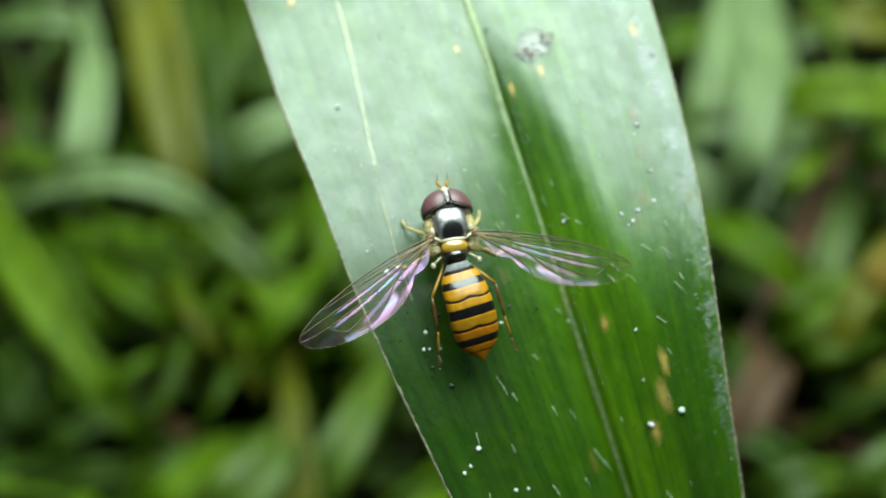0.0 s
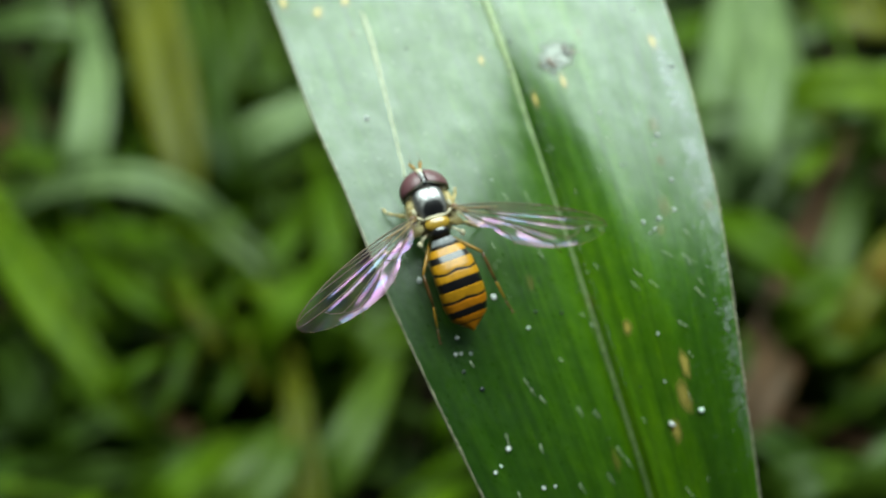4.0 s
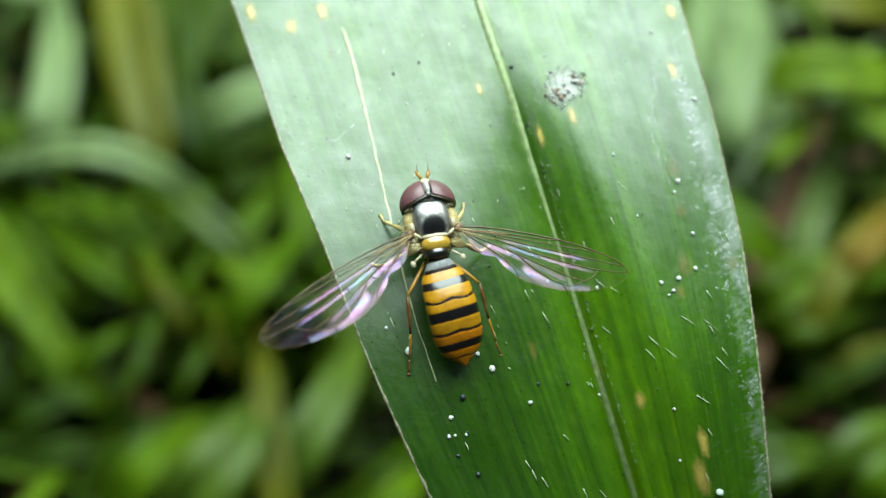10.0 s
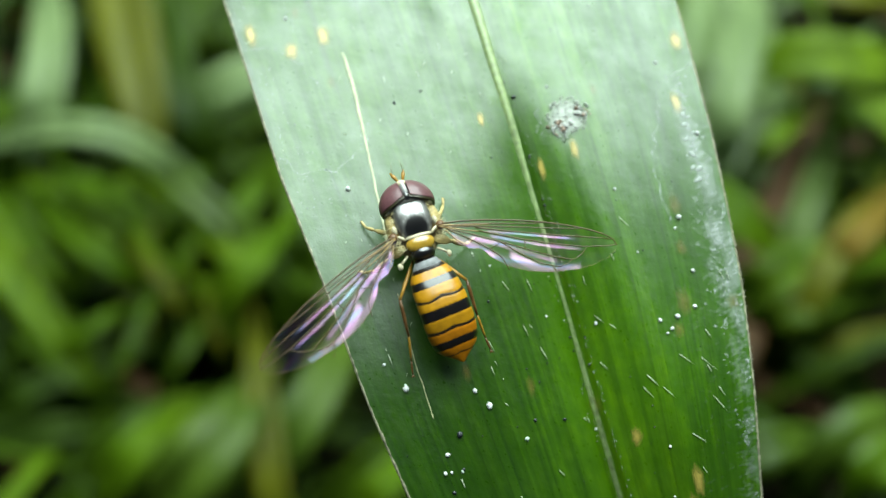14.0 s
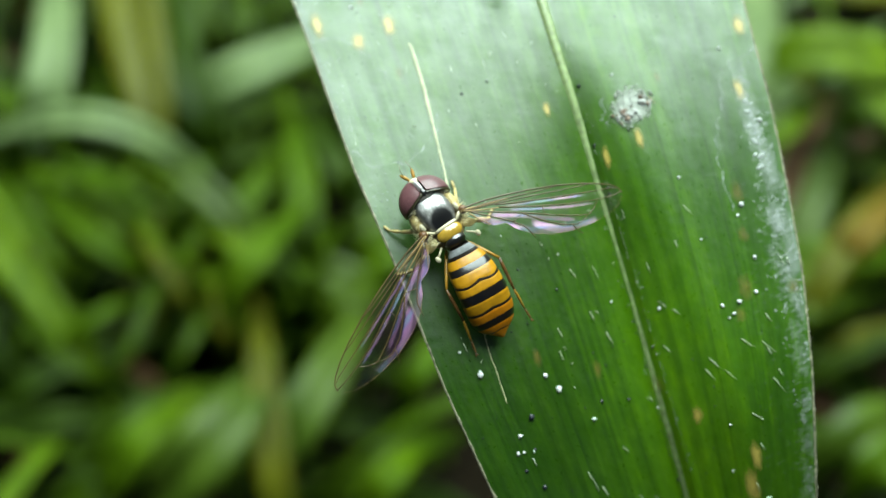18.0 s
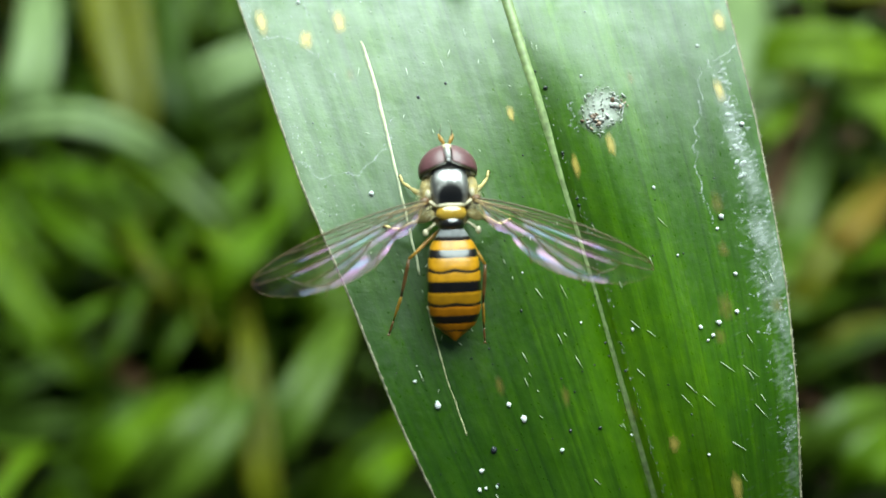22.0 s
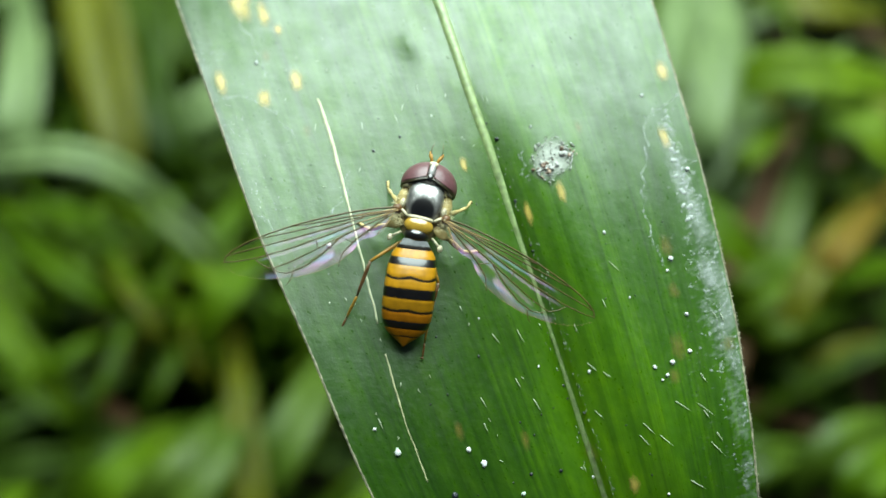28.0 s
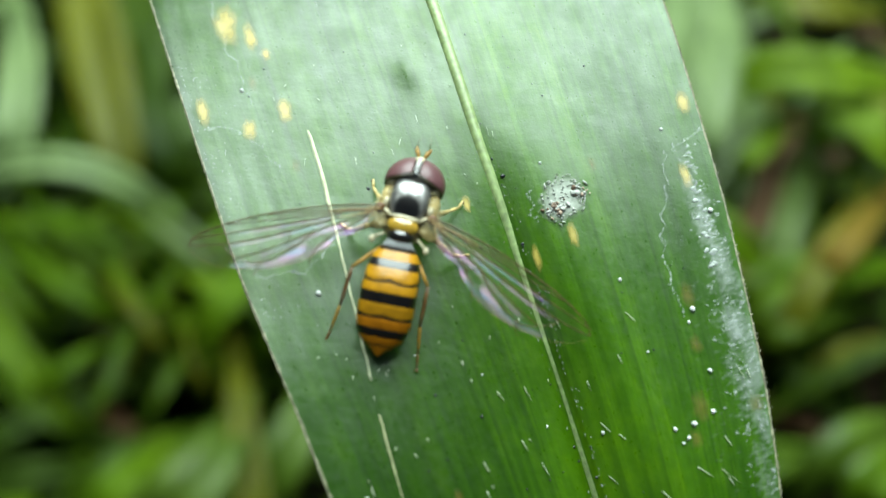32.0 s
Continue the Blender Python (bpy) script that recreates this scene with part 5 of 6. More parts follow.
    grass_blade('bright', (-0.173, 0.057, 0.018), (-0.132, 0.015, 0.050), (-0.115, 0.008, 0.018), 0.0099)
    grass_blade('fresh', (-0.171, 0.067, 0.028), (-0.135, 0.030, 0.060), (-0.121, 0.040, 0.028), 0.0114)
    grass_blade('leaf', (-0.215, 0.073, 0.018), (-0.166, 0.052, 0.050), (-0.145, 0.076, 0.018), 0.0121)
    grass_blade('bright', (-0.073, -0.023, 0.028), (-0.056, -0.011, 0.060), (-0.043, 0.044, 0.028), 0.0123)
    grass_blade('leaf', (-0.055, -0.019, 0.028), (-0.035, -0.020, 0.060), (-0.017, 0.017, 0.028), 0.0140)
    grass_blade('bright', (-0.084, -0.010, 0.028), (-0.062, -0.005, 0.060), (-0.054, 0.051, 0.028), 0.0126)
    grass_blade('leaf', (-0.100, 0.009, 0.018), (-0.079, 0.008, 0.050), (-0.064, 0.049, 0.018), 0.0133)
    grass_blade('leaf', (-0.054, -0.028, 0.018), (-0.039, -0.028, 0.050), (-0.022, 0.022, 0.018), 0.0121)
    grass_blade('sheen', (-0.189, 0.033, 0.023), (-0.153, 0.023, 0.055), (-0.149, 0.064, 0.023), 0.0120)
    grass_blade('bright', (-0.210, 0.032, 0.018), (-0.162, -0.007, 0.050), (-0.145, 0.000, 0.018), 0.0100)
    grass_blade('bright', (-0.193, 0.057, 0.043), (-0.143, -0.004, 0.075), (-0.133, -0.013, 0.043), 0.0052)
    grass_blade('fresh', (-0.189, 0.066, 0.038), (-0.143, 0.025, 0.070), (-0.128, 0.030, 0.038), 0.0051)
    grass_blade('leaf', (-0.109, 0.018, 0.043), (-0.100, -0.041, 0.075), (-0.121, -0.057, 0.043), 0.0052)
    grass_blade('olive', (-0.138, 0.042, 0.043), (-0.099, -0.015, 0.075), (-0.083, -0.028, 0.043), 0.0043)
    grass_blade('fresh', (-0.113, 0.028, 0.038), (-0.079, -0.023, 0.070), (-0.063, -0.027, 0.038), 0.0047)
    grass_blade('bright', (-0.090, 0.048, 0.048), (-0.087, -0.009, 0.080), (-0.112, -0.016, 0.048), 0.0051)
    grass_blade('fresh', (-0.142, 0.069, 0.043), (-0.098, 0.016, 0.075), (-0.078, 0.014, 0.043), 0.0046)
    grass_blade('bright', (-0.152, -0.030, 0.033), (-0.119, -0.030, 0.065), (-0.110, 0.005, 0.033), 0.0050)
    grass_blade('olive', (-0.073, -0.040, 0.043), (-0.075, -0.036, 0.075), (-0.094, 0.016, 0.043), 0.0037)
    grass_blade('leaf', (-0.170, -0.007, 0.038), (-0.123, -0.051, 0.070), (-0.111, -0.050, 0.038), 0.0048)
    grass_blade('bright', (-0.079, 0.029, 0.043), (-0.054, -0.017, 0.075), (-0.041, -0.020, 0.043), 0.0050)
    grass_blade('fresh', (-0.142, 0.050, 0.043), (-0.100, -0.010, 0.075), (-0.088, -0.026, 0.043), 0.0050)
    grass_blade('bright', (-0.169, 0.070, 0.048), (-0.125, 0.012, 0.080), (-0.115, 0.020, 0.048), 0.0056)
    grass_blade('olive', (-0.111, 0.069, 0.038), (-0.105, 0.007, 0.070), (-0.121, 0.001, 0.038), 0.0040)
    grass_blade('leaf', (-0.089, 0.002, 0.038), (-0.084, -0.043, 0.070), (-0.106, -0.052, 0.038), 0.0047)
    grass_blade('bright', (-0.226, 0.116, 0.043), (-0.171, 0.061, 0.075), (-0.159, 0.080, 0.043), 0.0061)
    grass_blade('fresh', (-0.129, 0.092, 0.038), (-0.122, 0.027, 0.070), (-0.143, 0.023, 0.038), 0.0053)
    grass_blade('bright', (-0.101, 0.022, 0.033), (-0.075, -0.028, 0.065), (-0.063, -0.033, 0.033), 0.0048)
    grass_blade('bright', (-0.098, -0.019, 0.038), (-0.071, -0.011, 0.070), (-0.054, 0.041, 0.038), 0.0119)
    grass_blade('leaf', (-0.105, 0.031, 0.033), (-0.067, -0.004, 0.065), (-0.041, 0.006, 0.033), 0.0123)
    grass_blade('bright', (-0.174, 0.048, 0.048), (-0.122, -0.008, 0.080), (-0.104, -0.005, 0.048), 0.0106)
    grass_blade('fresh', (-0.129, 0.062, 0.038), (-0.121, 0.005, 0.070), (-0.147, -0.008, 0.038), 0.0092)
    grass_blade('bright', (-0.099, 0.082, 0.043), (-0.097, 0.013, 0.075), (-0.115, 0.007, 0.043), 0.0089)
    grass_blade('bright', (-0.081, -0.030, 0.063), (-0.061, -0.027, 0.095), (-0.051, 0.026, 0.063), 0.0114)
    grass_blade('leaf', (-0.089, 0.033, 0.058), (-0.059, -0.020, 0.090), (-0.043, -0.028, 0.058), 0.0099)
    grass_blade('fresh', (-0.098, 0.014, 0.058), (-0.070, -0.018, 0.090), (-0.054, -0.010, 0.058), 0.0055)
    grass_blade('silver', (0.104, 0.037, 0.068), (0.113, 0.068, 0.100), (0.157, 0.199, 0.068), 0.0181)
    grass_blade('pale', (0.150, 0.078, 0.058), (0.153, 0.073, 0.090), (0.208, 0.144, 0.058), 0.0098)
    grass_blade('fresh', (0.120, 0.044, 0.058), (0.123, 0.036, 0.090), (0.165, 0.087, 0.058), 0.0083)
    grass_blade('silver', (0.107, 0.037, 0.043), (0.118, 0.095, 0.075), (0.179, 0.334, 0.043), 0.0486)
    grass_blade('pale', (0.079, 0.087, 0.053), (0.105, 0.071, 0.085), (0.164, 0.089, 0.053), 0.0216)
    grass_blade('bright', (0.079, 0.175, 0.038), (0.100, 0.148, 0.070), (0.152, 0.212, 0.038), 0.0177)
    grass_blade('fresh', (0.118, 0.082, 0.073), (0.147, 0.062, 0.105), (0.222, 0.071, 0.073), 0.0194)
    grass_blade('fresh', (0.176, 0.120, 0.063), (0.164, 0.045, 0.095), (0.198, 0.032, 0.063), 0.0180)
    grass_blade('olive', (0.191, 0.234, 0.028), (0.196, 0.175, 0.060), (0.263, 0.202, 0.028), 0.0312)
    grass_blade('sheen', (0.168, 0.203, 0.028), (0.168, 0.164, 0.060), (0.226, 0.237, 0.028), 0.0168)
    grass_blade('straw', (0.087, -0.047, 0.028), (0.130, 0.030, 0.060), (0.207, 0.171, 0.028), 0.0146)
    grass_blade('sheen', (0.128, -0.005, 0.038), (0.141, 0.027, 0.070), (0.204, 0.144, 0.038), 0.0133)
    grass_blade('bright', (0.091, 0.061, 0.048), (0.103, 0.008, 0.080), (0.135, 0.005, 0.048), 0.0174)
    grass_blade('olive', (0.121, -0.030, 0.048), (0.137, -0.008, 0.080), (0.191, 0.060, 0.048), 0.0109)
    grass_blade('rust', (0.141, -0.002, 0.053), (0.145, -0.004, 0.085), (0.203, 0.058, 0.053), 0.0112)
    grass_blade('leaf', (0.108, -0.005, 0.038), (0.123, -0.015, 0.070), (0.183, 0.018, 0.038), 0.0217)
    grass_blade('leaf', (0.114, -0.019, 0.038), (0.124, -0.025, 0.070), (0.176, 0.004, 0.038), 0.0154)
    grass_blade('leaf', (0.105, 0.014, 0.023), (0.103, 0.012, 0.055), (0.137, 0.072, 0.023), 0.0174)
    grass_blade('bright', (0.111, 0.005, 0.043), (0.130, -0.012, 0.075), (0.204, 0.020, 0.043), 0.0164)
    grass_blade('leaf', (0.130, 0.029, 0.028), (0.135, 0.018, 0.060), (0.185, 0.065, 0.028), 0.0129)
    grass_blade('straw', (0.081, -0.063, 0.028), (0.098, -0.039, 0.060), (0.139, 0.023, 0.028), 0.0162)
    grass_blade('sheen', (0.090, -0.069, 0.028), (0.103, -0.073, 0.060), (0.143, -0.053, 0.028), 0.0135)
    grass_blade('sheen', (0.123, -0.080, 0.038), (0.129, -0.076, 0.070), (0.177, -0.049, 0.038), 0.0238)
    grass_blade('bright', (0.125, -0.092, 0.048), (0.128, -0.087, 0.080), (0.170, -0.061, 0.048), 0.0128)
    grass_blade('leaf', (0.161, -0.033, 0.013), (0.134, -0.032, 0.045), (0.138, 0.008, 0.013), 0.0121)
    grass_blade('low', (0.136, -0.006, 0.003), (0.142, -0.028, 0.035), (0.184, -0.004, 0.004), 0.0125)
    grass_blade('leaf', (0.125, -0.012, 0.018), (0.137, -0.017, 0.050), (0.194, 0.014, 0.018), 0.0144)
    grass_blade('leaf', (0.225, 0.090, 0.018), (0.173, 0.056, 0.050), (0.165, 0.078, 0.018), 0.0142)
    grass_blade('bright', (0.173, 0.076, 0.038), (0.171, 0.074, 0.070), (0.222, 0.152, 0.038), 0.0141)
    grass_blade('leaf', (0.098, 0.069, 0.008), (0.100, 0.076, 0.040), (0.124, 0.151, 0.008), 0.0151)
    grass_blade('olive', (0.191, 0.079, 0.048), (0.188, 0.071, 0.080), (0.240, 0.145, 0.048), 0.0114)
    grass_blade('olive', (0.141, -0.029, 0.018), (0.149, -0.029, 0.050), (0.205, -0.004, 0.018), 0.0120)
    grass_blade('leaf', (0.159, 0.233, 0.018), (0.160, 0.155, 0.050), (0.193, 0.147, 0.018), 0.0168)


build_plants()


def build_small_blades():
    """Narrower blades that fill the gaps between the large ones, most of them low and coloured as shaded, some long and
    coloured as lit.
    """
    rnd = random.Random(77)
    for i in range(210):
        x, y = rnd.uniform(-0.26, 0.26), rnd.uniform(-0.10, 0.26)
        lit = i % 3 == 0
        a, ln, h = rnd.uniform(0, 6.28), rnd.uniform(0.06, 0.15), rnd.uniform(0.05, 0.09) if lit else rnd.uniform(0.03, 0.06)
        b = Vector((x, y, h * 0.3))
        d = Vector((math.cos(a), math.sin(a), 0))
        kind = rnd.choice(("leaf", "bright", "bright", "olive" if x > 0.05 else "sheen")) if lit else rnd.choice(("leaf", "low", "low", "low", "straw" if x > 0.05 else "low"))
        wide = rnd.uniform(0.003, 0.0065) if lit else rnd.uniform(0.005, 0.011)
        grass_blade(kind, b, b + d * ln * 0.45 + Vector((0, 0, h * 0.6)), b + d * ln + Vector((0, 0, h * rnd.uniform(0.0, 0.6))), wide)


build_small_blades()


def build_undergrowth():
    """The tangle of small blades close to the soil, too many to count."""
    rnd = random.Random(12)
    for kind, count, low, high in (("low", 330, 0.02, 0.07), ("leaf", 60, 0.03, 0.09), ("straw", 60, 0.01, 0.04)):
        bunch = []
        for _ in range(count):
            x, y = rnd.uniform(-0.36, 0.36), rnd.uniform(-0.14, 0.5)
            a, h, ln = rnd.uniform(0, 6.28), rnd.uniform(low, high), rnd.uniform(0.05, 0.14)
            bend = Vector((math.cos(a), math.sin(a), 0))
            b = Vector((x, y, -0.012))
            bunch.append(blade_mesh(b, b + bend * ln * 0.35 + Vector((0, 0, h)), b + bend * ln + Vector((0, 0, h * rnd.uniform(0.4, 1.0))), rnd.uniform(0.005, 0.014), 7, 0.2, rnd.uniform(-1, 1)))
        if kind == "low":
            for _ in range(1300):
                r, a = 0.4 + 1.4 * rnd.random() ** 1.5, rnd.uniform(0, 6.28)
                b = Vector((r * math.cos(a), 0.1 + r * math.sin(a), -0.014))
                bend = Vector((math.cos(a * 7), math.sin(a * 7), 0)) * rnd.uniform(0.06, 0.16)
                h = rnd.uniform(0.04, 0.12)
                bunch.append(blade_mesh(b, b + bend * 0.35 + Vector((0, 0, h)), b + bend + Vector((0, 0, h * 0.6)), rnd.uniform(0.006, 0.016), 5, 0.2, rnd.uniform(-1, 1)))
        tagged(new("undergrowth", mesh_of("undergrowth_" + kind, *joined(bunch), BLADE_MATS[kind])), {"low": "tangled undergrowth on the soil, shade put into its green", "leaf": "scattered green sprouts on the soil", "straw": "dry brown litter blades on the soil"}[kind], "undergrowth", kind="stuff")


build_undergrowth()


# ---- what moves: the swaying leaf, and the fly that walks on it ----
LEAF_ROWS = [
    (0, -0.00369, -0.15713, 0.27954, 21.64, 0.02, -0.78),
    (0.5, -0.00375, -0.15717, 0.27966, 21.91, 0.22, -0.79),
    (1, -0.00340, -0.15660, 0.27885, 21.37, 0.51, -0.38),
    (1.5, -0.00363, -0.15623, 0.27797, 21.56, 0.29, -0.71),
    (2, -0.00307, -0.15587, 0.27791, 22.14, 0.14, -0.57),
    (2.5, -0.00264, -0.15628, 0.27824, 21.78, 0.78, -0.20),
    (3, -0.00213, -0.15600, 0.27733, 21.64, 0.56, -0.65),
    (3.5, -0.00261, -0.15577, 0.27743, 22.23, 0.88, -0.24),
    (5.5, -0.00074, -0.15788, 0.27731, 23.24, 1.22, -0.04),
    (6, -0.00088, -0.15795, 0.27633, 23.78, 1.07, -0.25),
    (6.5, -0.00181, -0.15754, 0.27713, 24.23, 0.35, -0.85),
    (7, -0.00259, -0.15783, 0.27867, 23.85, 0.71, -0.52),
    (7.5, -0.00266, -0.15710, 0.27839, 24.13, 0.35, -1.05),
    (8, -0.00333, -0.15743, 0.27795, 23.64, 0.90, -0.42),
    (8.5, -0.00199, -0.15837, 0.27650, 23.64, 0.86, -0.28),
    (9, -0.00222, -0.15971, 0.27545, 23.96, 1.11, -0.10),
    (9.5, -0.00141, -0.16057, 0.27687, 24.91, 1.10, -0.20),
    (10, -0.00120, -0.16081, 0.27607, 24.53, 1.37, 0.19),
    (10.5, -0.00092, -0.16047, 0.27633, 25.30, 1.18, -0.02),
    (11, -0.00228, -0.15913, 0.27478, 24.85, 1.60, -0.03),
    (11.5, -0.00043, -0.15959, 0.27501, 24.92, 1.06, 0.06),
    (12, -0.00024, -0.16121, 0.27402, 24.44, 0.86, -0.27),
    (12.5, -0.00008, -0.16143, 0.27504, 25.62, 1.05, -0.23),
    (13, -0.00091, -0.16185, 0.27479, 24.83, 1.42, -0.25),
    (13.5, -0.00117, -0.16277, 0.27463, 24.80, 1.64, -0.13),
    (15.5, 0.00207, -0.16261, 0.27307, 28.63, 0.24, 0.10),
    (16, 0.00354, -0.16249, 0.27302, 29.52, 0.20, 0.65),
    (16.5, 0.00424, -0.16260, 0.27302, 29.75, -0.20, 0.58),
    (17, 0.00355, -0.16149, 0.27394, 29.41, 0.09, 1.18),
    (17.5, 0.00402, -0.16156, 0.27356, 29.73, 0.25, 1.16),
    (18, 0.00256, -0.16136, 0.27292, 29.55, 0.33, 0.40),
    (18.5, 0.00253, -0.16158, 0.27320, 30.40, 0.18, 0.26),
    (19, 0.00271, -0.16194, 0.27316, 30.29, 0.44, 0.26),
    (19.5, 0.00162, -0.16180, 0.27450, 29.69, 0.32, 0.25),
    (20, 0.00211, -0.16257, 0.27393, 29.57, 0.44, 0.33),
    (20.5, 0.00178, -0.16298, 0.27436, 29.62, 0.45, 0.12),
    (21, 0.00082, -0.16257, 0.27307, 30.38, 0.57, 0.53),
    (21.5, 0.00083, -0.16320, 0.27404, 30.43, 0.43, 0.44),
    (22, 0.00091, -0.16341, 0.27397, 30.65, 0.13, 0.28),
    (22.5, 0.00103, -0.16345, 0.27414, 30.48, 0.21, 0.46),
    (23, 0.00124, -0.16405, 0.27357, 30.41, -0.22, 0.49),
    (23.5, 0.00121, -0.16375, 0.27327, 30.04, -0.27, 0.21),
    (24, 0.00025, -0.16294, 0.27245, 30.05, -0.27, 0.47),
    (24.5, 0.00078, -0.16334, 0.27152, 30.28, -0.44, 0.47),
    (25, 0.00141, -0.16333, 0.27116, 30.74, -0.57, 0.39),
    (25.5, 0.00035, -0.16340, 0.27229, 30.01, -0.06, 0.69),
    (27.5, 0.00090, -0.16437, 0.27093, 29.40, -0.44, 0.19),
    (28, -0.00070, -0.16327, 0.27218, 29.13, 0.11, 0.60),
    (28.5, -0.00088, -0.16273, 0.27171, 29.35, 0.37, 0.54),
    (29, 0.00004, -0.16473, 0.27161, 29.15, 0.31, 0.25),
    (29.5, 0.00096, -0.16512, 0.27145, 28.46, -0.11, 0.20),
    (30, 0.00179, -0.16569, 0.27194, 28.36, -0.33, 0.37),
    (30.5, 0.00139, -0.16647, 0.27064, 28.98, -0.59, 0.39),
    (31, 0.00019, -0.16544, 0.27091, 29.20, -0.11, 0.31),
    (31.5, -0.00103, -0.16567, 0.27221, 28.69, 0.82, 0.09),
    (32, -0.00091, -0.16616, 0.27247, 29.13, 0.79, -0.18),
]
FLY_ROWS = [
    (0, -0.00120, -0.16304, 0.27835, 24.55, 3.65, 12.61),
    (0.5, -0.00218, -0.16316, 0.27855, 24.37, 3.21, 14.03),
    (1, -0.00146, -0.16202, 0.27798, 23.84, 2.67, 15.61),
    (1.5, -0.00225, -0.16124, 0.27732, 23.45, 1.17, 17.54),
    (2, -0.00200, -0.16107, 0.27719, 23.90, -0.06, 20.07),
    (2.5, -0.00169, -0.16220, 0.27729, 24.17, -0.25, 23.45),
    (3, -0.00174, -0.16161, 0.27660, 23.35, -1.74, 25.87),
    (3.5, -0.00234, -0.16055, 0.27699, 23.38, -0.93, 23.66),
    (5.5, -0.00142, -0.16115, 0.27743, 23.01, 2.53, 13.61),
    (6, -0.00070, -0.16095, 0.27640, 23.87, 3.20, 10.85),
    (6.5, -0.00112, -0.16082, 0.27708, 24.20, 4.46, 6.82),
    (7, -0.00148, -0.16158, 0.27840, 23.85, 6.81, 3.53),
    (7.5, -0.00093, -0.16106, 0.27792, 24.49, 7.27, 1.72),
    (8, -0.00157, -0.16066, 0.27781, 23.45, 7.99, 0.65),
    (8.5, -0.00090, -0.16146, 0.27640, 23.73, 6.58, 3.05),
    (9, -0.00120, -0.16208, 0.27559, 24.16, 5.18, 5.43),
    (9.5, -0.00050, -0.16258, 0.27720, 24.94, 3.36, 8.52),
    (10, -0.00088, -0.16301, 0.27641, 24.46, 2.31, 12.18),
    (10.5, -0.00134, -0.16282, 0.27671, 24.67, 1.63, 13.00),
    (11, -0.00261, -0.16076, 0.27545, 24.06, 1.32, 13.78),
    (11.5, -0.00025, -0.16109, 0.27570, 24.19, 0.50, 14.23),
    (12, -0.00047, -0.16249, 0.27483, 23.40, 0.03, 14.17),
    (12.5, 0.00016, -0.16216, 0.27605, 24.48, 0.93, 11.21),
    (13, -0.00039, -0.16236, 0.27584, 23.79, 2.59, 8.30),
    (13.5, -0.00129, -0.16301, 0.27587, 23.35, 0.48, 13.14),
    (15.5, -0.00056, -0.16401, 0.27405, 23.73, -10.17, 32.74),
    (16, 0.00039, -0.16437, 0.27386, 23.34, -12.44, 38.23),
    (16.5, 0.00109, -0.16454, 0.27382, 22.94, -13.46, 39.76),
    (17, 0.00045, -0.16302, 0.27495, 22.14, -13.66, 41.91),
    (17.5, 0.00105, -0.16254, 0.27483, 22.78, -12.67, 38.73),
    (18, -0.00004, -0.16196, 0.27429, 23.41, -11.56, 34.86),
    (18.5, 0.00034, -0.16206, 0.27458, 24.91, -10.84, 31.10),
    (19, 0.00103, -0.16213, 0.27467, 25.58, -9.19, 27.66),
    (19.5, 0.00022, -0.16170, 0.27610, 25.40, -8.06, 25.34),
    (20, 0.00026, -0.16225, 0.27567, 25.10, -6.81, 23.03),
    (20.5, -0.00007, -0.16225, 0.27630, 25.41, -4.54, 17.41),
    (21, -0.00031, -0.16179, 0.27501, 27.05, -2.23, 12.45),
    (21.5, -0.00001, -0.16234, 0.27602, 27.24, -0.55, 8.83),
    (22, 0.00060, -0.16230, 0.27606, 27.64, 0.79, 5.04),
    (22.5, 0.00110, -0.16224, 0.27626, 27.51, 2.42, 2.29),
    (23, 0.00178, -0.16279, 0.27568, 27.78, 3.40, -0.67),
    (23.5, 0.00093, -0.16202, 0.27563, 26.79, 2.13, 0.42),
    (24, -0.00088, -0.16126, 0.27479, 26.57, 1.19, 2.22),
    (24.5, -0.00076, -0.16168, 0.27389, 26.43, 0.74, 2.52),
    (25, 0.00036, -0.16117, 0.27379, 26.87, 0.15, 2.63),
    (25.5, -0.00053, -0.16083, 0.27507, 26.09, 1.73, 0.31),
    (27.5, 0.00097, -0.16175, 0.27362, 25.81, 6.09, -10.23),
    (28, -0.00033, -0.16045, 0.27496, 24.86, 7.91, -12.38),
    (28.5, -0.00107, -0.15933, 0.27481, 24.75, 6.63, -10.57),
    (29, -0.00086, -0.16100, 0.27484, 24.43, 5.01, -8.96),
    (29.5, -0.00035, -0.16105, 0.27480, 23.29, 4.11, -8.81),
    (30, 0.00107, -0.16123, 0.27548, 23.27, 3.63, -8.32),
    (30.5, 0.00108, -0.16226, 0.27404, 24.57, 5.33, -12.28),
    (31, 0.00036, -0.16140, 0.27430, 24.35, 7.92, -16.42),
    (31.5, -0.00075, -0.16170, 0.27550, 23.78, 8.20, -15.20),
    (32, -0.00095, -0.16139, 0.27619, 23.91, 6.88, -14.35),
]
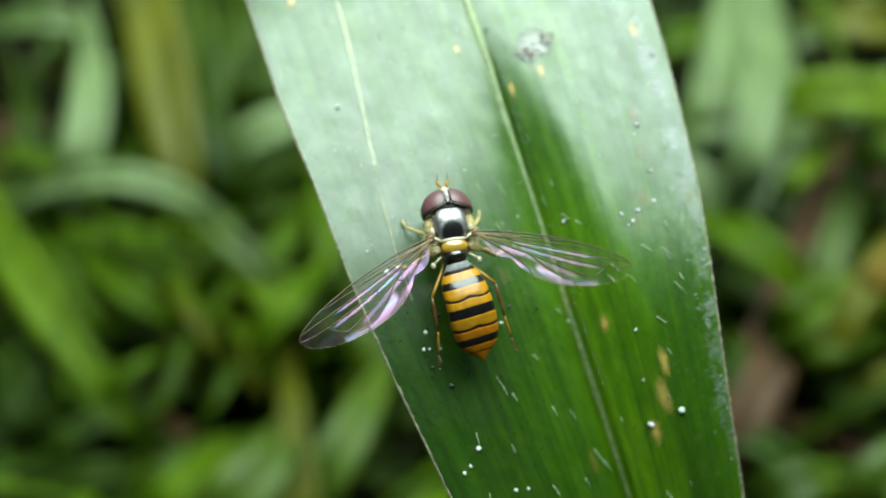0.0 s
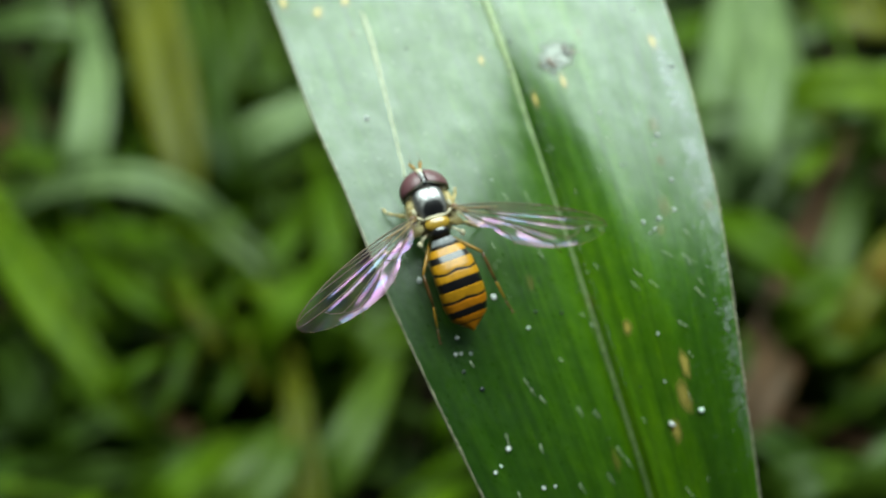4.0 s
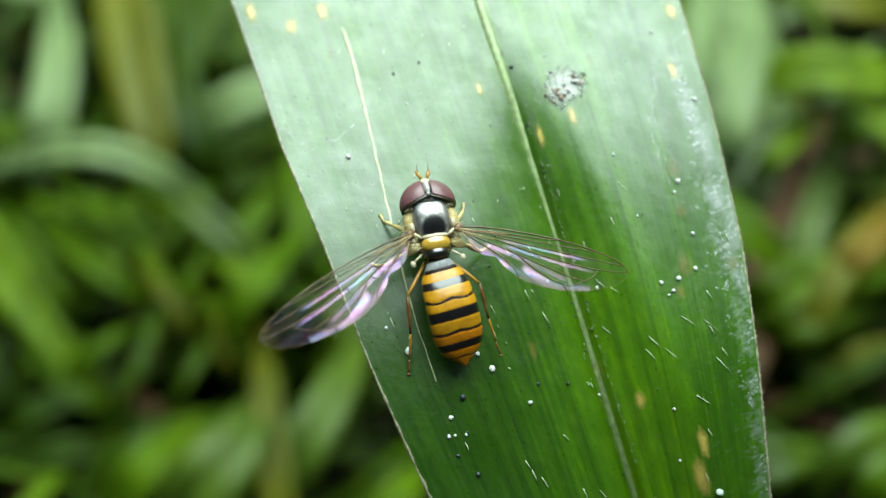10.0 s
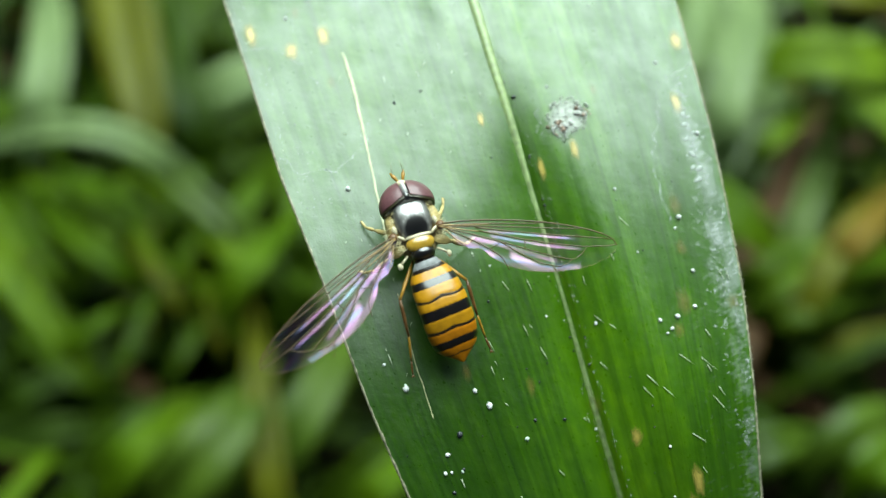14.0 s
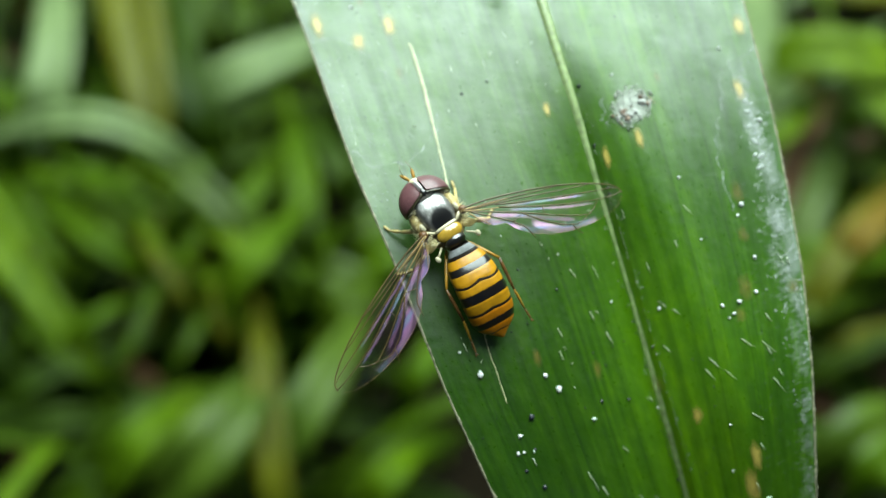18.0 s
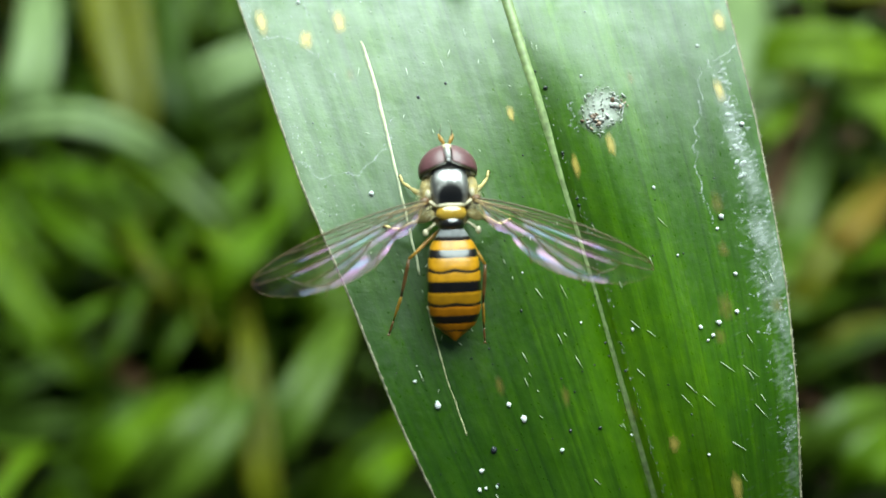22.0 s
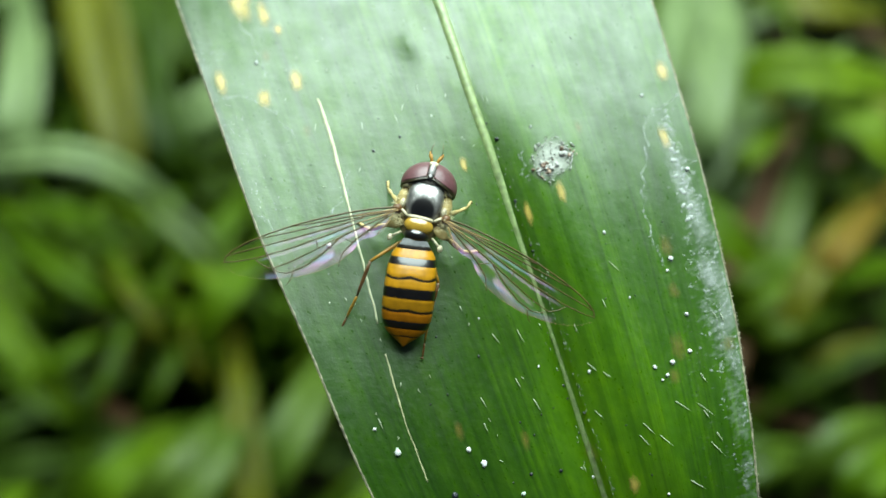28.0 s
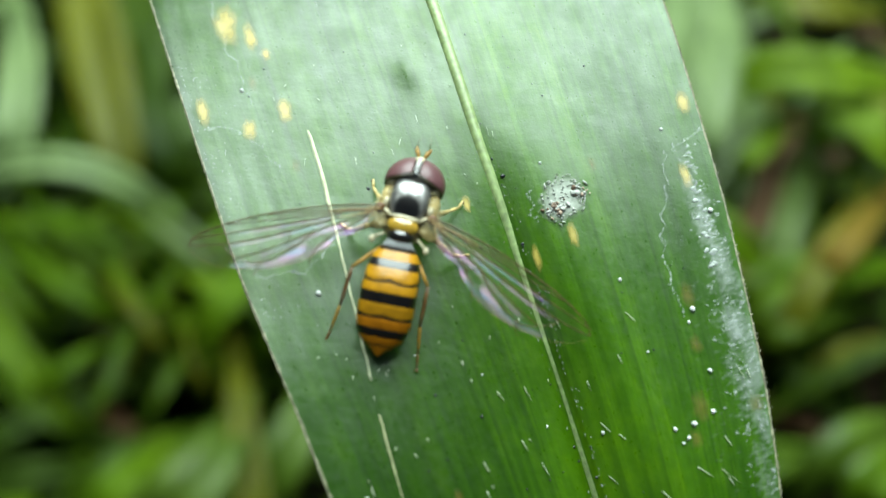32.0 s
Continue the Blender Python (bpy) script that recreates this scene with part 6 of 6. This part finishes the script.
# seconds; abdomen pitch, yaw; wing lift and sweep, first on the fly's left, then on its right; outward turn of the left and right hind leg
FLY_POSE = [
    (0, -15.0, 7.8, 6.0, 31.5, -3.5, 19.5, 11.6, 23.6),
    (1, -15.0, 5.4, 7.5, 30.0, -4.0, 19.0, 9.4, 22.4),
    (2, -15.0, 8.2, 7.5, 29.0, -7.5, 19.0, 11.5, 24.2),
    (3, -15.0, 2.2, 6.0, 27.5, -6.0, 22.0, 11.0, 26.0),
    (6, -15.0, 4.4, 7.0, 29.0, -4.0, 21.5, 18.5, 22.1),
    (7, -15.0, 5.3, 7.5, 32.0, -3.5, 16.5, 20.0, 30.9),
    (8, -15.0, 7.6, 7.5, 33.0, -6.0, 18.5, 21.3, 20.8),
    (9, -15.0, 4.0, 7.5, 30.5, -6.0, 18.5, 17.3, 19.1),
    (10, -15.0, 6.7, 7.5, 28.0, -2.5, 22.5, 17.7, 22.1),
    (11, -19.0, 6.1, 7.5, 31.5, -8.0, 16.5, 15.4, 20.6),
    (12, -19.0, 3.0, 7.5, 27.0, -3.5, 22.0, 17.5, 17.7),
    (13, -19.0, 5.9, 7.5, 31.0, -0.5, 20.0, 19.4, 14.3),
    (16, 4.0, -4.4, -9.0, 20.5, 3.0, 32.0, 9.2, 22.3),
    (17, -18.0, -9.5, -7.5, 20.0, 5.5, 32.5, 13.0, 14.3),
    (18, -18.0, -6.7, -5.5, 25.0, -7.5, 25.5, 17.8, 8.2),
    (19, -18.0, -6.6, -9.0, 24.0, -2.0, 30.5, 29.7, 0.7),
    (20, -18.0, -5.5, -3.0, 20.0, -5.0, 30.0, 31.7, 6.8),
    (21, -18.0, -5.1, -3.0, 20.5, -8.0, 25.5, 32.5, 7.9),
    (22, -15.0, -1.2, 1.0, 22.5, 4.5, 26.0, 29.9, 9.3),
    (23, -17.0, 3.0, -9.0, 22.0, -1.5, 23.5, 30.5, 8.1),
    (24, -15.0, -0.3, 0.5, 24.0, -5.5, 22.5, 16.1, 16.1),
    (25, -13.0, -1.4, -2.0, 22.5, -6.5, 23.5, 16.6, 12.2),
    (28, -17.0, 7.3, -5.0, 30.0, -9.0, 17.5, 23.0, 12.3),
    (29, -16.0, 4.5, -4.5, 27.5, -9.0, 19.5, 10.7, 19.9),
    (30, -15.0, 1.5, -5.0, 25.0, -9.0, 22.5, 23.0, 16.2),
    (31, -10.0, 1.0, 0.5, 25.5, -9.0, 20.5, 24.0, 16.3),
    (32, -15.0, 2.9, -5.0, 24.0, -9.0, 20.5, 19.4, 16.8),
]


def motions():
    walk(leaf, [(t, pose(*row)) for t, *row in LEAF_ROWS])
    walk(hoverfly, [(t, pose(*row)) for t, *row in FLY_ROWS])
    walk(fly_abdomen, [(t, pose(0, (-0.9 + 0.22 * ease(20, 24, t)) * MM, 2.1 * MM, -pitch, 0, yaw)) for t, pitch, yaw, *_ in FLY_POSE])
    walk(fly_wings[0], [(t, pose(-1.15 * MM, 0.55 * MM, 2.6 * MM, 0, r[2], r[3])) for t, *r in FLY_POSE])
    walk(fly_wings[1], [(t, pose(1.15 * MM, 0.55 * MM, 2.6 * MM, 0, -r[4], -r[5])) for t, *r in FLY_POSE])
    walk(fly_hinds[0], [(t, pose(-0.5 * MM, -0.5 * MM, 1.4 * MM, 0, 0, 18 - r[6])) for t, *r in FLY_POSE])
    walk(fly_hinds[1], [(t, pose(0.5 * MM, -0.5 * MM, 1.4 * MM, 0, 0, r[7] - 18)) for t, *r in FLY_POSE])


motions()
